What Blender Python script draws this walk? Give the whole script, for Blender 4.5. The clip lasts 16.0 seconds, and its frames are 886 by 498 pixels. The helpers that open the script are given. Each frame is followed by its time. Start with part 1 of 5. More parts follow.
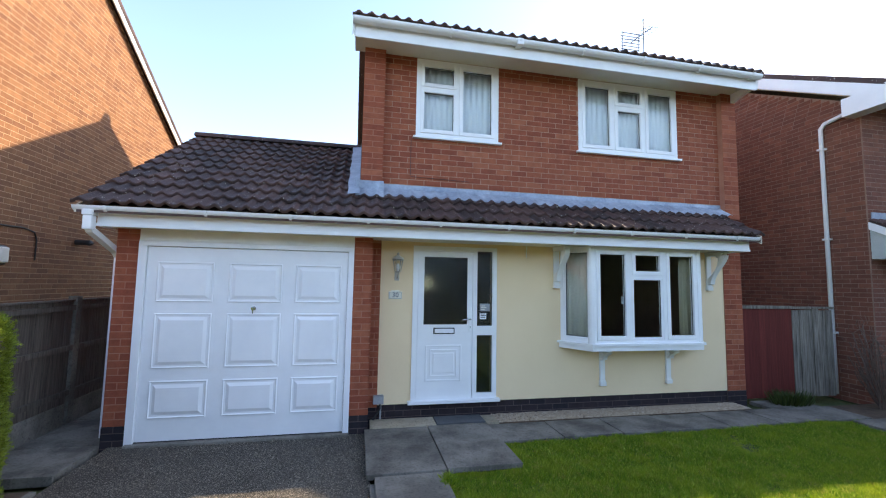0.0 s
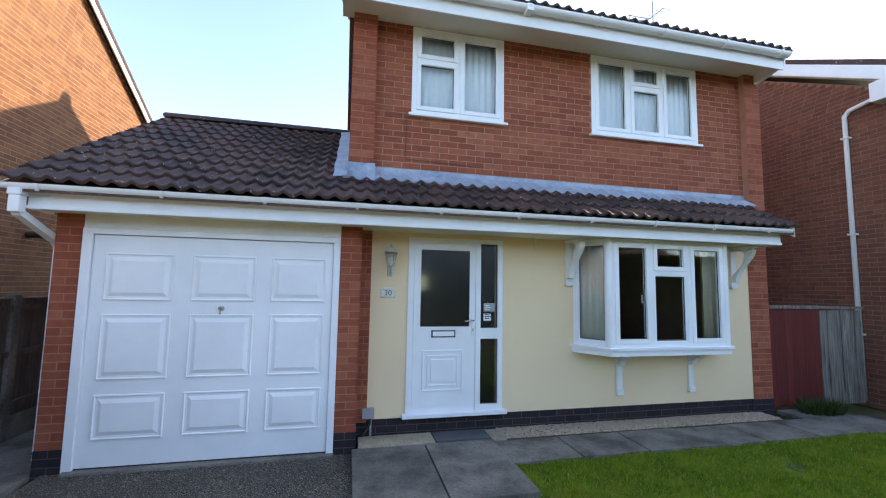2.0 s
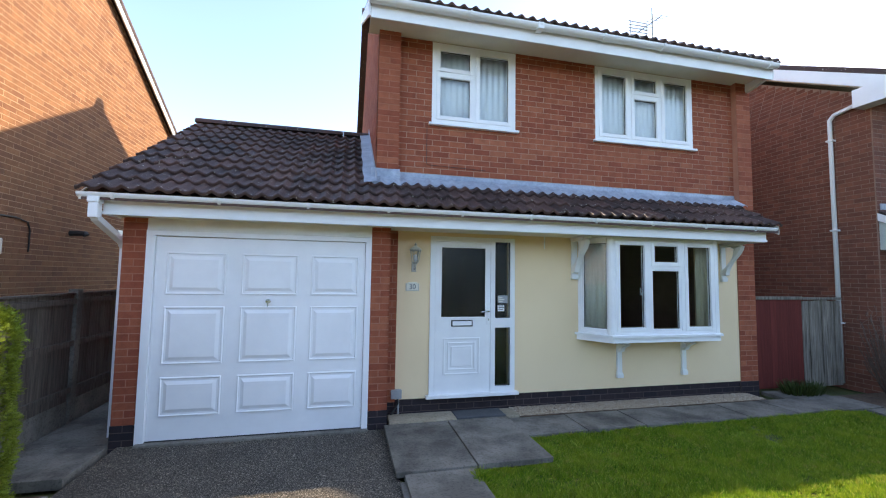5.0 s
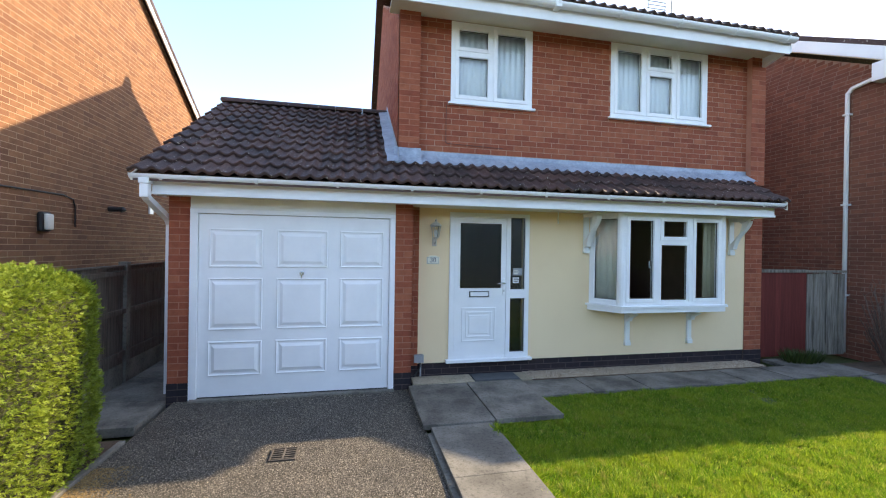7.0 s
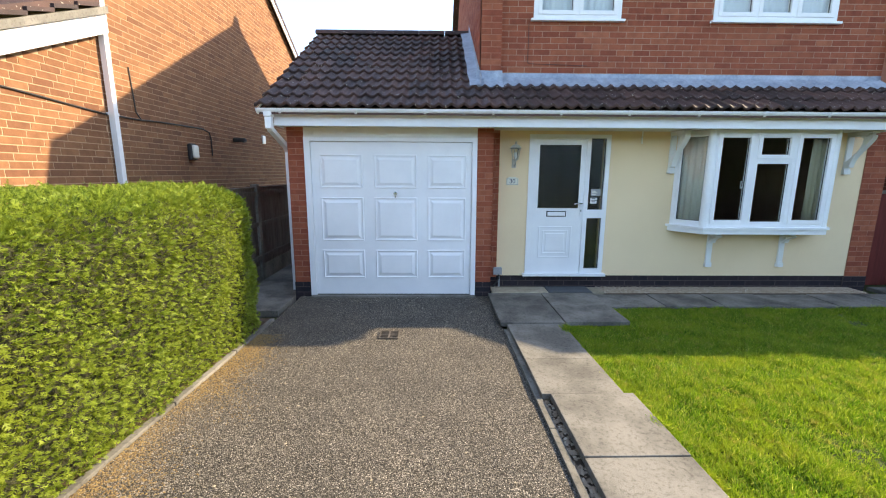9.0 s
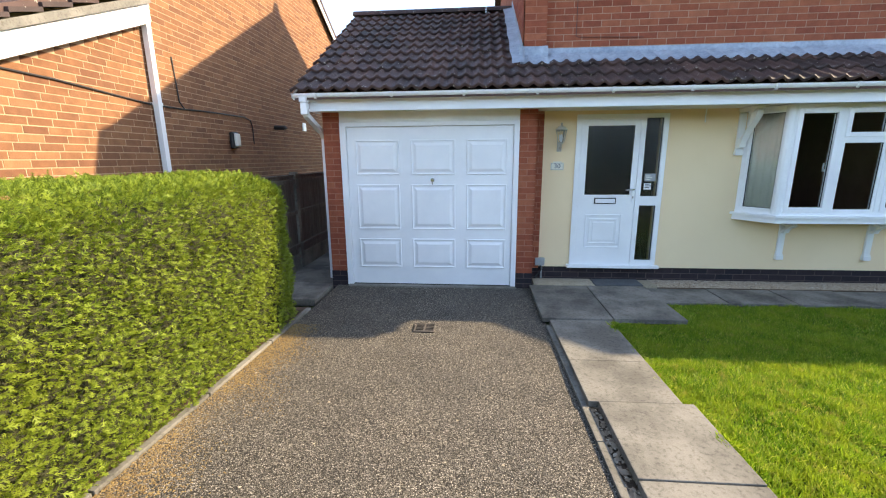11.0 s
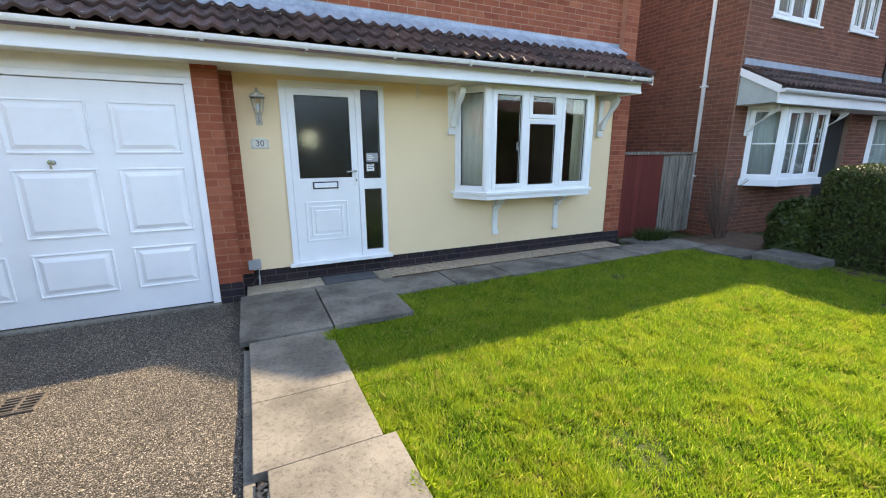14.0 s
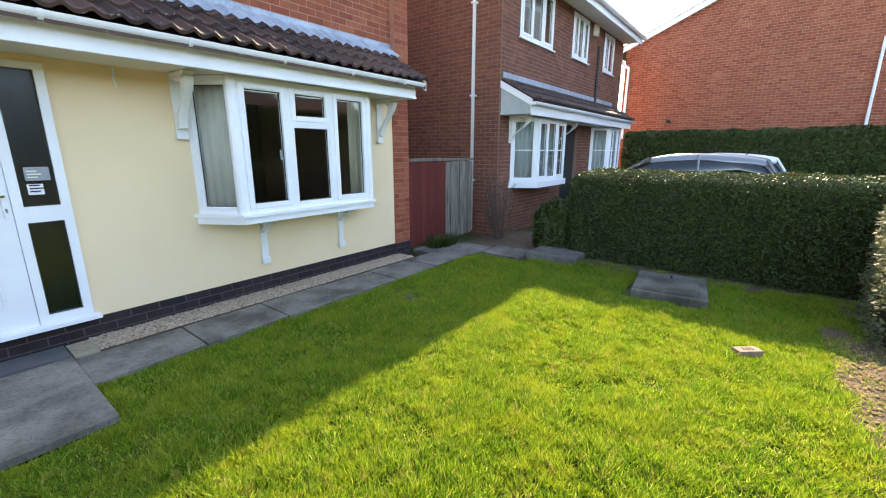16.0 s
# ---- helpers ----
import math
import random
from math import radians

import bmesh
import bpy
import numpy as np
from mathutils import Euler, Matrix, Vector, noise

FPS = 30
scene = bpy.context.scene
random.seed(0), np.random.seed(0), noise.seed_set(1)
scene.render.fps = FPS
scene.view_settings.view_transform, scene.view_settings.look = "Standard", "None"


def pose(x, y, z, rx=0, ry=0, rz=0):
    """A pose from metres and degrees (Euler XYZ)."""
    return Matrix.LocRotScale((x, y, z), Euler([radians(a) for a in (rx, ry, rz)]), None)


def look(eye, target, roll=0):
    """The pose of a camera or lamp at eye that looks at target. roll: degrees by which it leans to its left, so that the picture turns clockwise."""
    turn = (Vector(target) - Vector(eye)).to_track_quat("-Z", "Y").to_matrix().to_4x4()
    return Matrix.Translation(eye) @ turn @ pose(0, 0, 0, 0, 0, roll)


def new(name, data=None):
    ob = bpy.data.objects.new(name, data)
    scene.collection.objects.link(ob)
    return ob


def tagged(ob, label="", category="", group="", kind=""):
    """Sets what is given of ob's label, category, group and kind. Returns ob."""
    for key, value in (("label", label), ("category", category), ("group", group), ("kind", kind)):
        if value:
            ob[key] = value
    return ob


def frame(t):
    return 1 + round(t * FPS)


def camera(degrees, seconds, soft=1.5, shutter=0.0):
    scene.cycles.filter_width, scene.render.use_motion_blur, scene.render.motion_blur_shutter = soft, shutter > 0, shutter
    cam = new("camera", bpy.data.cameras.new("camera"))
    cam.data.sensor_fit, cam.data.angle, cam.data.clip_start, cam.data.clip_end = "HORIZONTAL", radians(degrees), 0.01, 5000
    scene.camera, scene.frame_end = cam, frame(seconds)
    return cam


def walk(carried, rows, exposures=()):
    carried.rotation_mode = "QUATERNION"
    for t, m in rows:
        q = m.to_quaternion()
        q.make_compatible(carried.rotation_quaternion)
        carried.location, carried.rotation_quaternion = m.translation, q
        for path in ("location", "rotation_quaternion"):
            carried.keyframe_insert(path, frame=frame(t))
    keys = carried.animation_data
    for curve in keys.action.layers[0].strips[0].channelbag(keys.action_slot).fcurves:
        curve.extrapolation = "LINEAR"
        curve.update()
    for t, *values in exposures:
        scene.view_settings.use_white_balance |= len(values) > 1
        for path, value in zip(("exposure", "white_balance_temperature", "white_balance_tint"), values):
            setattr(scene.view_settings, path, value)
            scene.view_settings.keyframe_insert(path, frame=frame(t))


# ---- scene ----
cam = camera(94.4, 16.0, 1.1)
PATH = [
    (0, (0.104, 0.011, 1.731), (0.506, 1.963, 1.899), 1.0),
    (0.5, (0.181, 0.263, 1.7), (0.577, 2.215, 1.874), 1.0),
    (1, (0.178, 0.493, 1.671), (0.579, 2.444, 1.85), 1.0),
    (1.5, (0.125, 0.685, 1.671), (0.544, 2.633, 1.852), 1.0),
    (2, (0.148, 0.658, 1.666), (0.59, 2.6, 1.845), 1.0),
    (2.5, (0.179, 0.537, 1.674), (0.643, 2.475, 1.853), 1.0),
    (3, (0.142, 0.459, 1.673), (0.621, 2.393, 1.85), 1.1),
    (3.5, (0.0, 0.423, 1.685), (0.483, 2.356, 1.86), 1.1),
    (4, (-0.181, 0.39, 1.69), (0.294, 2.325, 1.858), 1.0),
    (6.5, (-0.267, 0.009, 1.732), (0.166, 1.961, 1.774), 0.9),
    (7, (-0.415, -0.038, 1.738), (0.0, 1.918, 1.733), 0.9),
    (7.5, (-0.459, -0.239, 1.74), (-0.102, 1.727, 1.664), 0.8),
    (8, (-0.439, -0.453, 1.693), (-0.175, 1.521, 1.517), 0.8),
    (8.5, (-0.458, -0.534, 1.679), (-0.309, 1.442, 1.406), 0.6),
    (9, (-0.478, -0.536, 1.685), (-0.447, 1.43, 1.321), 0.3),
    (9.5, (-0.473, -0.559, 1.696), (-0.53, 1.397, 1.281), 0.1),
    (12, (-0.405, -0.016, 1.643), (-0.578, 1.929, 1.211), -0.5),
    (12.5, (-0.227, 0.126, 1.605), (-0.321, 2.078, 1.183), -0.5),
    (13, (-0.069, 0.308, 1.586), (0.076, 2.257, 1.158), -0.4),
    (13.5, (0.171, 0.461, 1.503), (0.668, 2.349, 1.069), -0.5),
    (14, (0.421, 0.467, 1.498), (1.249, 2.227, 1.032), -0.2),
    (14.5, (0.598, 0.524, 1.514), (1.688, 2.13, 1.033), -0.0),
    (15, (0.817, 0.776, 1.535), (2.083, 2.246, 1.049), -0.1),
    (15.5, (0.982, 0.98, 1.554), (2.391, 2.314, 1.07), 0.1),
    (16, (1.184, 0.943, 1.605), (2.716, 2.14, 1.135), 0.1),
]
walk(cam, [(t, look(eye, target, roll)) for t, eye, target, roll in PATH], exposures=[(0, 2.33, 7800, 10), (6.5, 2.38, 7900, 9), (9, 2.5, 8200, 7), (12.5, 2.58, 8300, 8), (13.5, 2.75, 8500, 9), (14.5, 2.8, 8700, 10), (16, 3.0, 8700, 10)])

# ---- world and sun ----
SUN = Vector((1.50, 0.30, 1.0)).normalized()
world = bpy.data.worlds.new("sky")
scene.world = world
world.use_nodes = True
sky = world.node_tree.nodes.new("ShaderNodeTexSky")
sky.sky_type = "NISHITA"
sky.sun_disc = False
sky.sun_elevation = math.asin(SUN.z)
sky.sun_rotation = math.atan2(SUN.x, SUN.y)
sky.air_density, sky.dust_density, sky.ozone_density = 0.7, 0.5, 2.2
world.node_tree.nodes["Background"].inputs["Strength"].default_value = 0.15
world.node_tree.links.new(sky.outputs[0], world.node_tree.nodes["Background"].inputs["Color"])
sun = new("sun", bpy.data.lights.new("sun", "SUN"))
sun.data.energy, sun.data.angle, sun.data.color = 2.0, radians(0.6), (1.0, 0.90, 0.76)
sun.matrix_world = look(SUN * 40, (0, 0, 0))

# ---- materials ----
def material(name, color, rough=0.8, metal=0.0, spec=0.5):
    m = bpy.data.materials.new(name)
    m.use_nodes = True
    b = m.node_tree.nodes["Principled BSDF"]
    b.inputs["Base Color"].default_value = (*color, 1)
    b.inputs["Roughness"].default_value = rough
    b.inputs["Metallic"].default_value = metal
    b.inputs["Specular IOR Level"].default_value = spec
    return m


def node(m, kind, **inputs):
    n = m.node_tree.nodes.new(kind)
    for k, v in inputs.items():
        n.inputs[k.replace("_", " ")].default_value = v
    return n


def wire(m, a, b):
    m.node_tree.links.new(a, b)


def coords(m, scale=(1, 1, 1)):
    """World-sized coordinates, the same for every piece of a surface."""
    g = m.node_tree.nodes.new("ShaderNodeNewGeometry")
    mp = node(m, "ShaderNodeMapping", Scale=scale)
    wire(m, g.outputs["Position"], mp.inputs["Vector"])
    return mp.outputs[0]


def ramp(m, fac, stops):
    r = m.node_tree.nodes.new("ShaderNodeValToRGB")
    e = r.color_ramp.elements
    while len(e) < len(stops):
        e.new(0.5)
    for el, (p, c) in zip(e, stops):
        el.position, el.color = p, (*c, 1)
    wire(m, fac, r.inputs[0])
    return r.outputs[0]


def mix(m, fac, a, b, mode="MIX"):
    n = m.node_tree.nodes.new("ShaderNodeMix")
    n.data_type, n.blend_type = "RGBA", mode
    for sock, v in ((n.inputs[0], fac), (n.inputs[6], a), (n.inputs[7], b)):
        if isinstance(v, (int, float)):
            sock.default_value = v
        elif isinstance(v, tuple):
            sock.default_value = (*v, 1)
        else:
            wire(m, v, sock)
    return n.outputs[2]


def noisy(m, vec, scale, detail=4.0, rough=0.6):
    n = node(m, "ShaderNodeTexNoise", Scale=scale, Detail=detail, Roughness=rough)
    wire(m, vec, n.inputs["Vector"])
    return n.outputs[0]


def paint_on(m, color, bump=None, strength=0.3, distance=0.01):
    b = m.node_tree.nodes["Principled BSDF"]
    if color is not None:
        wire(m, color, b.inputs["Base Color"])
    if bump is not None:
        n = node(m, "ShaderNodeBump", Strength=strength, Distance=distance)
        wire(m, bump, n.inputs["Height"])
        wire(m, n.outputs[0], b.inputs["Normal"])
    return m


def varied(name, dark, light, scale=6.0, fine=60.0, rough=0.8, bump=0.3, distance=0.004, spec=0.5, metal=0.0):
    """A surface of two tones: broad stains and fine grain."""
    m = material(name, light, rough, metal, spec)
    v = coords(m)
    broad, grain = noisy(m, v, scale, 5), noisy(m, v, fine, 3)
    c = ramp(m, broad, [(0.3, dark), (0.7, light)])
    c = mix(m, 0.25, c, ramp(m, grain, [(0.3, tuple(0.55 * a for a in dark)), (0.7, tuple(min(1, 1.15 * a) for a in light))]))
    return paint_on(m, c, grain, bump, distance)


def painted(name, dark, light, rough, bump=0.03):
    """Smooth paint or plastic with faint broad dirt."""
    m = material(name, light, rough)
    v = coords(m)
    c = ramp(m, noisy(m, v, 1.7, 6, 0.65), [(0.28, dark), (0.62, light)])
    return paint_on(m, c, noisy(m, v, 45, 3), bump, 0.001)


def brick_material(name, tones, island=False):
    m = material(name, tones[0], 0.9, 0, 0.25)
    if island:
        r = m.node_tree.nodes.new("ShaderNodeNewGeometry").outputs["Random Per Island"]
    else:
        r = m.node_tree.nodes.new("ShaderNodeObjectInfo").outputs["Random"]
    v = coords(m)
    c = ramp(m, r, [(i / (len(tones) - 1), t) for i, t in enumerate(tones)])
    blotch = noisy(m, v, 9, 5)
    grain = noisy(m, v, 130, 3)
    c = mix(m, 0.55, c, ramp(m, blotch, [(0.3, (0.42, 0.40, 0.40)), (0.7, (1.0, 1.0, 1.0))]), "MULTIPLY")
    c = mix(m, 0.35, c, ramp(m, grain, [(0.3, (0.5, 0.48, 0.46)), (0.7, (1.0, 1.0, 1.0))]), "MULTIPLY")
    return paint_on(m, c, grain, 0.5, 0.006)


RED = [(0.41, 0.112, 0.06), (0.32, 0.080, 0.045), (0.45, 0.134, 0.07), (0.36, 0.094, 0.05), (0.49, 0.158, 0.085)]
BUFF = [(0.30, 0.138, 0.068), (0.25, 0.112, 0.058), (0.34, 0.162, 0.08), (0.215, 0.094, 0.052), (0.37, 0.18, 0.09)]
BLUE = [(0.035, 0.028, 0.032), (0.05, 0.035, 0.037), (0.028, 0.024, 0.03)]
M = {}
M["brick"] = brick_material("red_brick", RED)
M["brick_rest"] = brick_material("red_brick_rest", RED, True)
M["buff_rest"] = brick_material("orange_brick_rest", BUFF, True)
M["blue_brick"] = brick_material("blue_brick", BLUE)
M["mortar"] = varied("mortar", (0.36, 0.185, 0.125), (0.48, 0.27, 0.19), 5, 150, 0.95, 0.4)
M["mortar_buff"] = varied("mortar_buff", (0.40, 0.245, 0.15), (0.52, 0.34, 0.215), 5, 150, 0.95, 0.4)
M["brown_rest"] = brick_material("brown_brick_rest", [(0.27, 0.10, 0.065), (0.21, 0.08, 0.055), (0.31, 0.12, 0.075)], True)
M["mortar_brown"] = varied("mortar_brown", (0.24, 0.15, 0.11), (0.34, 0.22, 0.17), 5, 150, 0.95, 0.4)
M["mortar_red"] = varied("mortar_red", (0.33, 0.125, 0.078), (0.44, 0.19, 0.125), 5, 150, 0.95, 0.4)
M["mortar_dark"] = varied("mortar_dark", (0.055, 0.040, 0.042), (0.105, 0.075, 0.072), 5, 150, 0.95, 0.4)
M["upvc"] = painted("white_plastic", (0.78, 0.78, 0.79), (0.86, 0.86, 0.86), 0.3)
M["white_paint"] = painted("white_paint", (0.78, 0.785, 0.80), (0.86, 0.86, 0.87), 0.4)
M["weathered_white"] = painted("weathered_white_paint", (0.68, 0.68, 0.65), (0.82, 0.82, 0.79), 0.55, 0.1)
M["cream"] = painted("cream_board", (0.70, 0.66, 0.55), (0.80, 0.76, 0.66), 0.6)
M["render"] = varied("yellow_render", (0.85, 0.635, 0.395), (0.91, 0.695, 0.445), 1.3, 170, 0.85, 0.35, 0.003, 0.2)
M["lead"] = varied("lead_flashing", (0.20, 0.24, 0.30), (0.42, 0.47, 0.54), 5, 30, 0.5, 0.35, 0.01)
M["steel"] = material("steel", (0.6, 0.6, 0.62), 0.25, 1.0)
M["black"] = varied("black_plastic", (0.012, 0.012, 0.013), (0.03, 0.03, 0.03), 8, 60, 0.5, 0.1)
M["grey_box"] = varied("grey_plastic", (0.26, 0.27, 0.28), (0.36, 0.37, 0.38), 8, 60, 0.5, 0.1)
M["plaster"] = varied("plaster", (0.30, 0.27, 0.22), (0.38, 0.35, 0.30), 2, 40, 0.9, 0.1)
# The dimness of unlit rooms is put into the wall and carpet colours.
M["dark_room"] = varied("dimmed_room_walls", (0.022, 0.030, 0.030), (0.042, 0.054, 0.054), 2, 40, 0.9, 0.1)
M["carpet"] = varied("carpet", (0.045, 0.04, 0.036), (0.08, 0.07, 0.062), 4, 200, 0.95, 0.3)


def tile_material():
    m = material("concrete_roof_tile", (0.06, 0.035, 0.03), 0.65, 0, 0.4)
    r = m.node_tree.nodes.new("ShaderNodeObjectInfo").outputs["Random"]
    v = coords(m)
    c = ramp(m, r, [(0.0, (0.045, 0.029, 0.027)), (0.5, (0.070, 0.040, 0.036)), (1.0, (0.105, 0.056, 0.046))])
    c = mix(m, 0.6, c, ramp(m, noisy(m, v, 3.0, 5), [(0.35, (0.5, 0.48, 0.48)), (0.7, (1.25, 1.15, 1.1))]), "MULTIPLY")
    lichen = ramp(m, noisy(m, v, 30, 2), [(0.675, (0, 0, 0)), (0.71, (1, 1, 1))])
    c = mix(m, lichen, c, (0.40, 0.37, 0.31))
    return paint_on(m, c, noisy(m, v, 120, 3), 0.5, 0.006)


M["tile"] = tile_material()


def glass_material(name, rough=0.0, tint=(1, 1, 1)):
    m = material(name, tint, rough)
    b = m.node_tree.nodes["Principled BSDF"]
    b.inputs["Transmission Weight"].default_value = 1.0
    b.inputs["IOR"].default_value = 1.45
    return m


M["glass"] = glass_material("window_glass", 0.0, (0.93, 0.96, 0.95))
M["frosted"] = glass_material("frosted_glass", 0.2, (0.80, 0.86, 0.85))


def tarmac_material():
    m = material("tarmac", (0.08, 0.072, 0.065), 0.85, 0, 0.35)
    v = coords(m)
    wander = noisy(m, v, 60, 2)
    chips = node(m, "ShaderNodeTexVoronoi", Scale=125.0, Randomness=1.0)
    wire(m, v, chips.inputs["Vector"])
    tone = m.node_tree.nodes.new("ShaderNodeSeparateColor")
    wire(m, chips.outputs["Color"], tone.inputs[0])
    c = ramp(m, tone.outputs[0], [(0.0, (0.085, 0.077, 0.066)), (0.4, (0.16, 0.143, 0.120)), (0.8, (0.26, 0.232, 0.195)), (1.0, (0.52, 0.47, 0.40))])
    gaps = ramp(m, chips.outputs["Distance"], [(0.36, (1, 1, 1)), (0.66, (0.20, 0.19, 0.175))])
    c = mix(m, 1.0, c, gaps, "MULTIPLY")
    c = mix(m, 0.5, c, ramp(m, wander, [(0.3, (0.45, 0.44, 0.43)), (0.65, (1.1, 1.08, 1.05))]), "MULTIPLY")
    c = mix(m, 0.6, c, ramp(m, noisy(m, v, 1.8, 6), [(0.3, (0.62, 0.60, 0.60)), (0.7, (1.2, 1.14, 1.08))]), "MULTIPLY")
    return paint_on(m, c, gaps, 1.0, 0.005)


M["tarmac"] = tarmac_material()


def slab_material(name, dark, light):
    m = material(name, light, 0.9, 0, 0.25)
    v = coords(m)
    broad, mid, grain = noisy(m, v, 2.3, 6), noisy(m, v, 38, 6, 0.75), noisy(m, v, 190, 3)
    r = m.node_tree.nodes.new("ShaderNodeObjectInfo").outputs["Random"]
    c = ramp(m, broad, [(0.38, dark), (0.60, light)])
    c = mix(m, 0.55, c, ramp(m, mid, [(0.34, (0.22, 0.21, 0.19)), (0.50, (1, 1, 1))]), "MULTIPLY")
    c = mix(m, 0.35, c, ramp(m, grain, [(0.3, (0.5, 0.5, 0.5)), (0.7, (1, 1, 1))]), "MULTIPLY")
    c = mix(m, 0.5, c, ramp(m, r, [(0, (0.78, 0.78, 0.78)), (1, (1.05, 1.05, 1.05))]), "MULTIPLY")
    return paint_on(m, c, grain, 0.4, 0.004)


M["slab"] = slab_material("concrete_slab", (0.145, 0.132, 0.112), (0.255, 0.233, 0.20))
M["slab_grey"] = slab_material("grey_slab", (0.11, 0.10, 0.085), (0.25, 0.228, 0.195))
M["slab_cream"] = slab_material("cream_slab", (0.36, 0.30, 0.21), (0.50, 0.42, 0.31))
M["concrete"] = slab_material("cast_concrete", (0.15, 0.14, 0.12), (0.27, 0.25, 0.22))
M["mossy"] = slab_material("mossy_concrete", (0.07, 0.068, 0.05), (0.17, 0.16, 0.13))
M["mat"] = varied("slate_mat", (0.06, 0.065, 0.07), (0.10, 0.105, 0.11), 5, 300, 0.9, 0.5)
M["soil"] = varied("soil", (0.065, 0.042, 0.026), (0.15, 0.095, 0.06), 6, 90, 0.95, 0.9, 0.02)
# Turf colour lowered to paint the darkness under and between the grass blades.
M["turf"] = varied("turf", (0.035, 0.055, 0.010), (0.09, 0.115, 0.022), 3, 120, 0.95, 0.9, 0.02)


def island_material(name, tones, rough=0.7, patch=None, scale=1.0, trans=0.0, bare=None, clump=0.0):
    """Colour by piece, and by broad patches over the ground."""
    m = material(name, tones[0], rough, 0, 0.3)
    r = m.node_tree.nodes.new("ShaderNodeNewGeometry").outputs["Random Per Island"]
    if clump:
        r = mix(m, 0.3, noisy(m, coords(m), clump, 3), r)
        c = ramp(m, r, [(0.30 + 0.40 * i / (len(tones) - 1), t) for i, t in enumerate(tones)])
    else:
        c = ramp(m, r, [(i / (len(tones) - 1), t) for i, t in enumerate(tones)])
    if patch:
        n = noisy(m, coords(m), scale, 4)
        c = mix(m, ramp(m, n, [(0.45, (0, 0, 0)), (0.66, (0.6, 0.6, 0.6))]), c, patch)
    if bare:
        n = noisy(m, coords(m), 4.3 * scale, 3)
        c = mix(m, ramp(m, n, [(0.57, (0, 0, 0)), (0.70, (0.7, 0.7, 0.7))]), c, bare)
    paint_on(m, c)
    if trans:
        t = node(m, "ShaderNodeBsdfTranslucent")
        wire(m, c, t.inputs["Color"])
        s = node(m, "ShaderNodeMixShader", Fac=trans)
        out = m.node_tree.nodes["Material Output"]
        wire(m, m.node_tree.nodes["Principled BSDF"].outputs[0], s.inputs[1])
        wire(m, t.outputs[0], s.inputs[2])
        wire(m, s.outputs[0], out.inputs["Surface"])
    return m


M["grass"] = island_material("grass_blades", [(0.045, 0.115, 0.008), (0.21, 0.37, 0.020), (0.09, 0.20, 0.012), (0.36, 0.48, 0.042), (0.055, 0.14, 0.009), (0.62, 0.64, 0.13)], 0.5, (0.36, 0.42, 0.036), 3.3, 0.5, (0.48, 0.38, 0.11))
M["conifer"] = island_material("conifer_sprays", [(0.06, 0.095, 0.010), (0.12, 0.175, 0.017), (0.19, 0.255, 0.026), (0.24, 0.31, 0.038), (0.30, 0.36, 0.055)], 0.6, (0.25, 0.30, 0.036), 1.3, 0.35, None, 26.0)
M["privet"] = island_material("dark_hedge_leaves", [(0.030, 0.046, 0.014), (0.050, 0.072, 0.018), (0.075, 0.10, 0.025)], 0.45, None, 1.0, 0.2)
# Twig core coloured near black, which paints in the shade between the sprays.
M["shaded_twigs"] = varied("hedge_core", (0.02, 0.022, 0.008), (0.05, 0.05, 0.018), 9, 80, 0.95, 0.9, 0.03)
M["needles"] = island_material("fallen_needles", [(0.17, 0.10, 0.042), (0.32, 0.22, 0.09), (0.09, 0.058, 0.03), (0.24, 0.16, 0.075)], 0.9)
M["pebbles"] = island_material("gravel_stones", [(0.27, 0.19, 0.13), (0.36, 0.27, 0.19), (0.19, 0.125, 0.085), (0.46, 0.38, 0.29)], 0.85)
M["pea"] = island_material("pea_gravel", [(0.34, 0.25, 0.18), (0.46, 0.36, 0.26), (0.24, 0.165, 0.115), (0.58, 0.50, 0.40)], 0.85)


def timber_material(name, dark, light):
    m = material(name, light, 0.85, 0, 0.25)
    v = coords(m, (14, 14, 0.8))
    r = m.node_tree.nodes.new("ShaderNodeObjectInfo").outputs["Random"]
    g = noisy(m, v, 3.0, 6, 0.7)
    c = ramp(m, g, [(0.3, dark), (0.7, light)])
    c = mix(m, 0.6, c, ramp(m, r, [(0, (0.7, 0.7, 0.7)), (1, (1.1, 1.1, 1.1))]), "MULTIPLY")
    return paint_on(m, c, g, 0.5, 0.006)


M["timber"] = timber_material("weathered_timber", (0.07, 0.055, 0.045), (0.19, 0.16, 0.135))
M["grey_timber"] = timber_material("silvered_timber", (0.06, 0.048, 0.038), (0.33, 0.285, 0.235))
M["red_gate"] = timber_material("red_stained_board", (0.115, 0.022, 0.017), (0.175, 0.034, 0.026))
M["curtain"] = varied("pale_curtain", (0.74, 0.80, 0.84), (0.86, 0.90, 0.92), 3, 90, 0.9, 0.2)
M["grey_net"] = varied("grey_net", (0.34, 0.38, 0.37), (0.48, 0.52, 0.50), 3, 90, 0.9, 0.2)
M["pewter"] = varied("aged_silver_paint", (0.34, 0.32, 0.28), (0.58, 0.56, 0.50), 30, 140, 0.45, 0.2)
# Conifer greens with the haze over the far clump mixed into the tones.
M["hazed_conifer"] = island_material("hazed_green_sprays", [(0.08, 0.10, 0.045), (0.17, 0.19, 0.10), (0.11, 0.14, 0.055), (0.25, 0.26, 0.15)], 0.6, None, 1.0, 0.3)
M["cream_curtain"] = varied("cream_curtain", (0.50, 0.44, 0.30), (0.62, 0.56, 0.40), 3, 90, 0.9, 0.2)
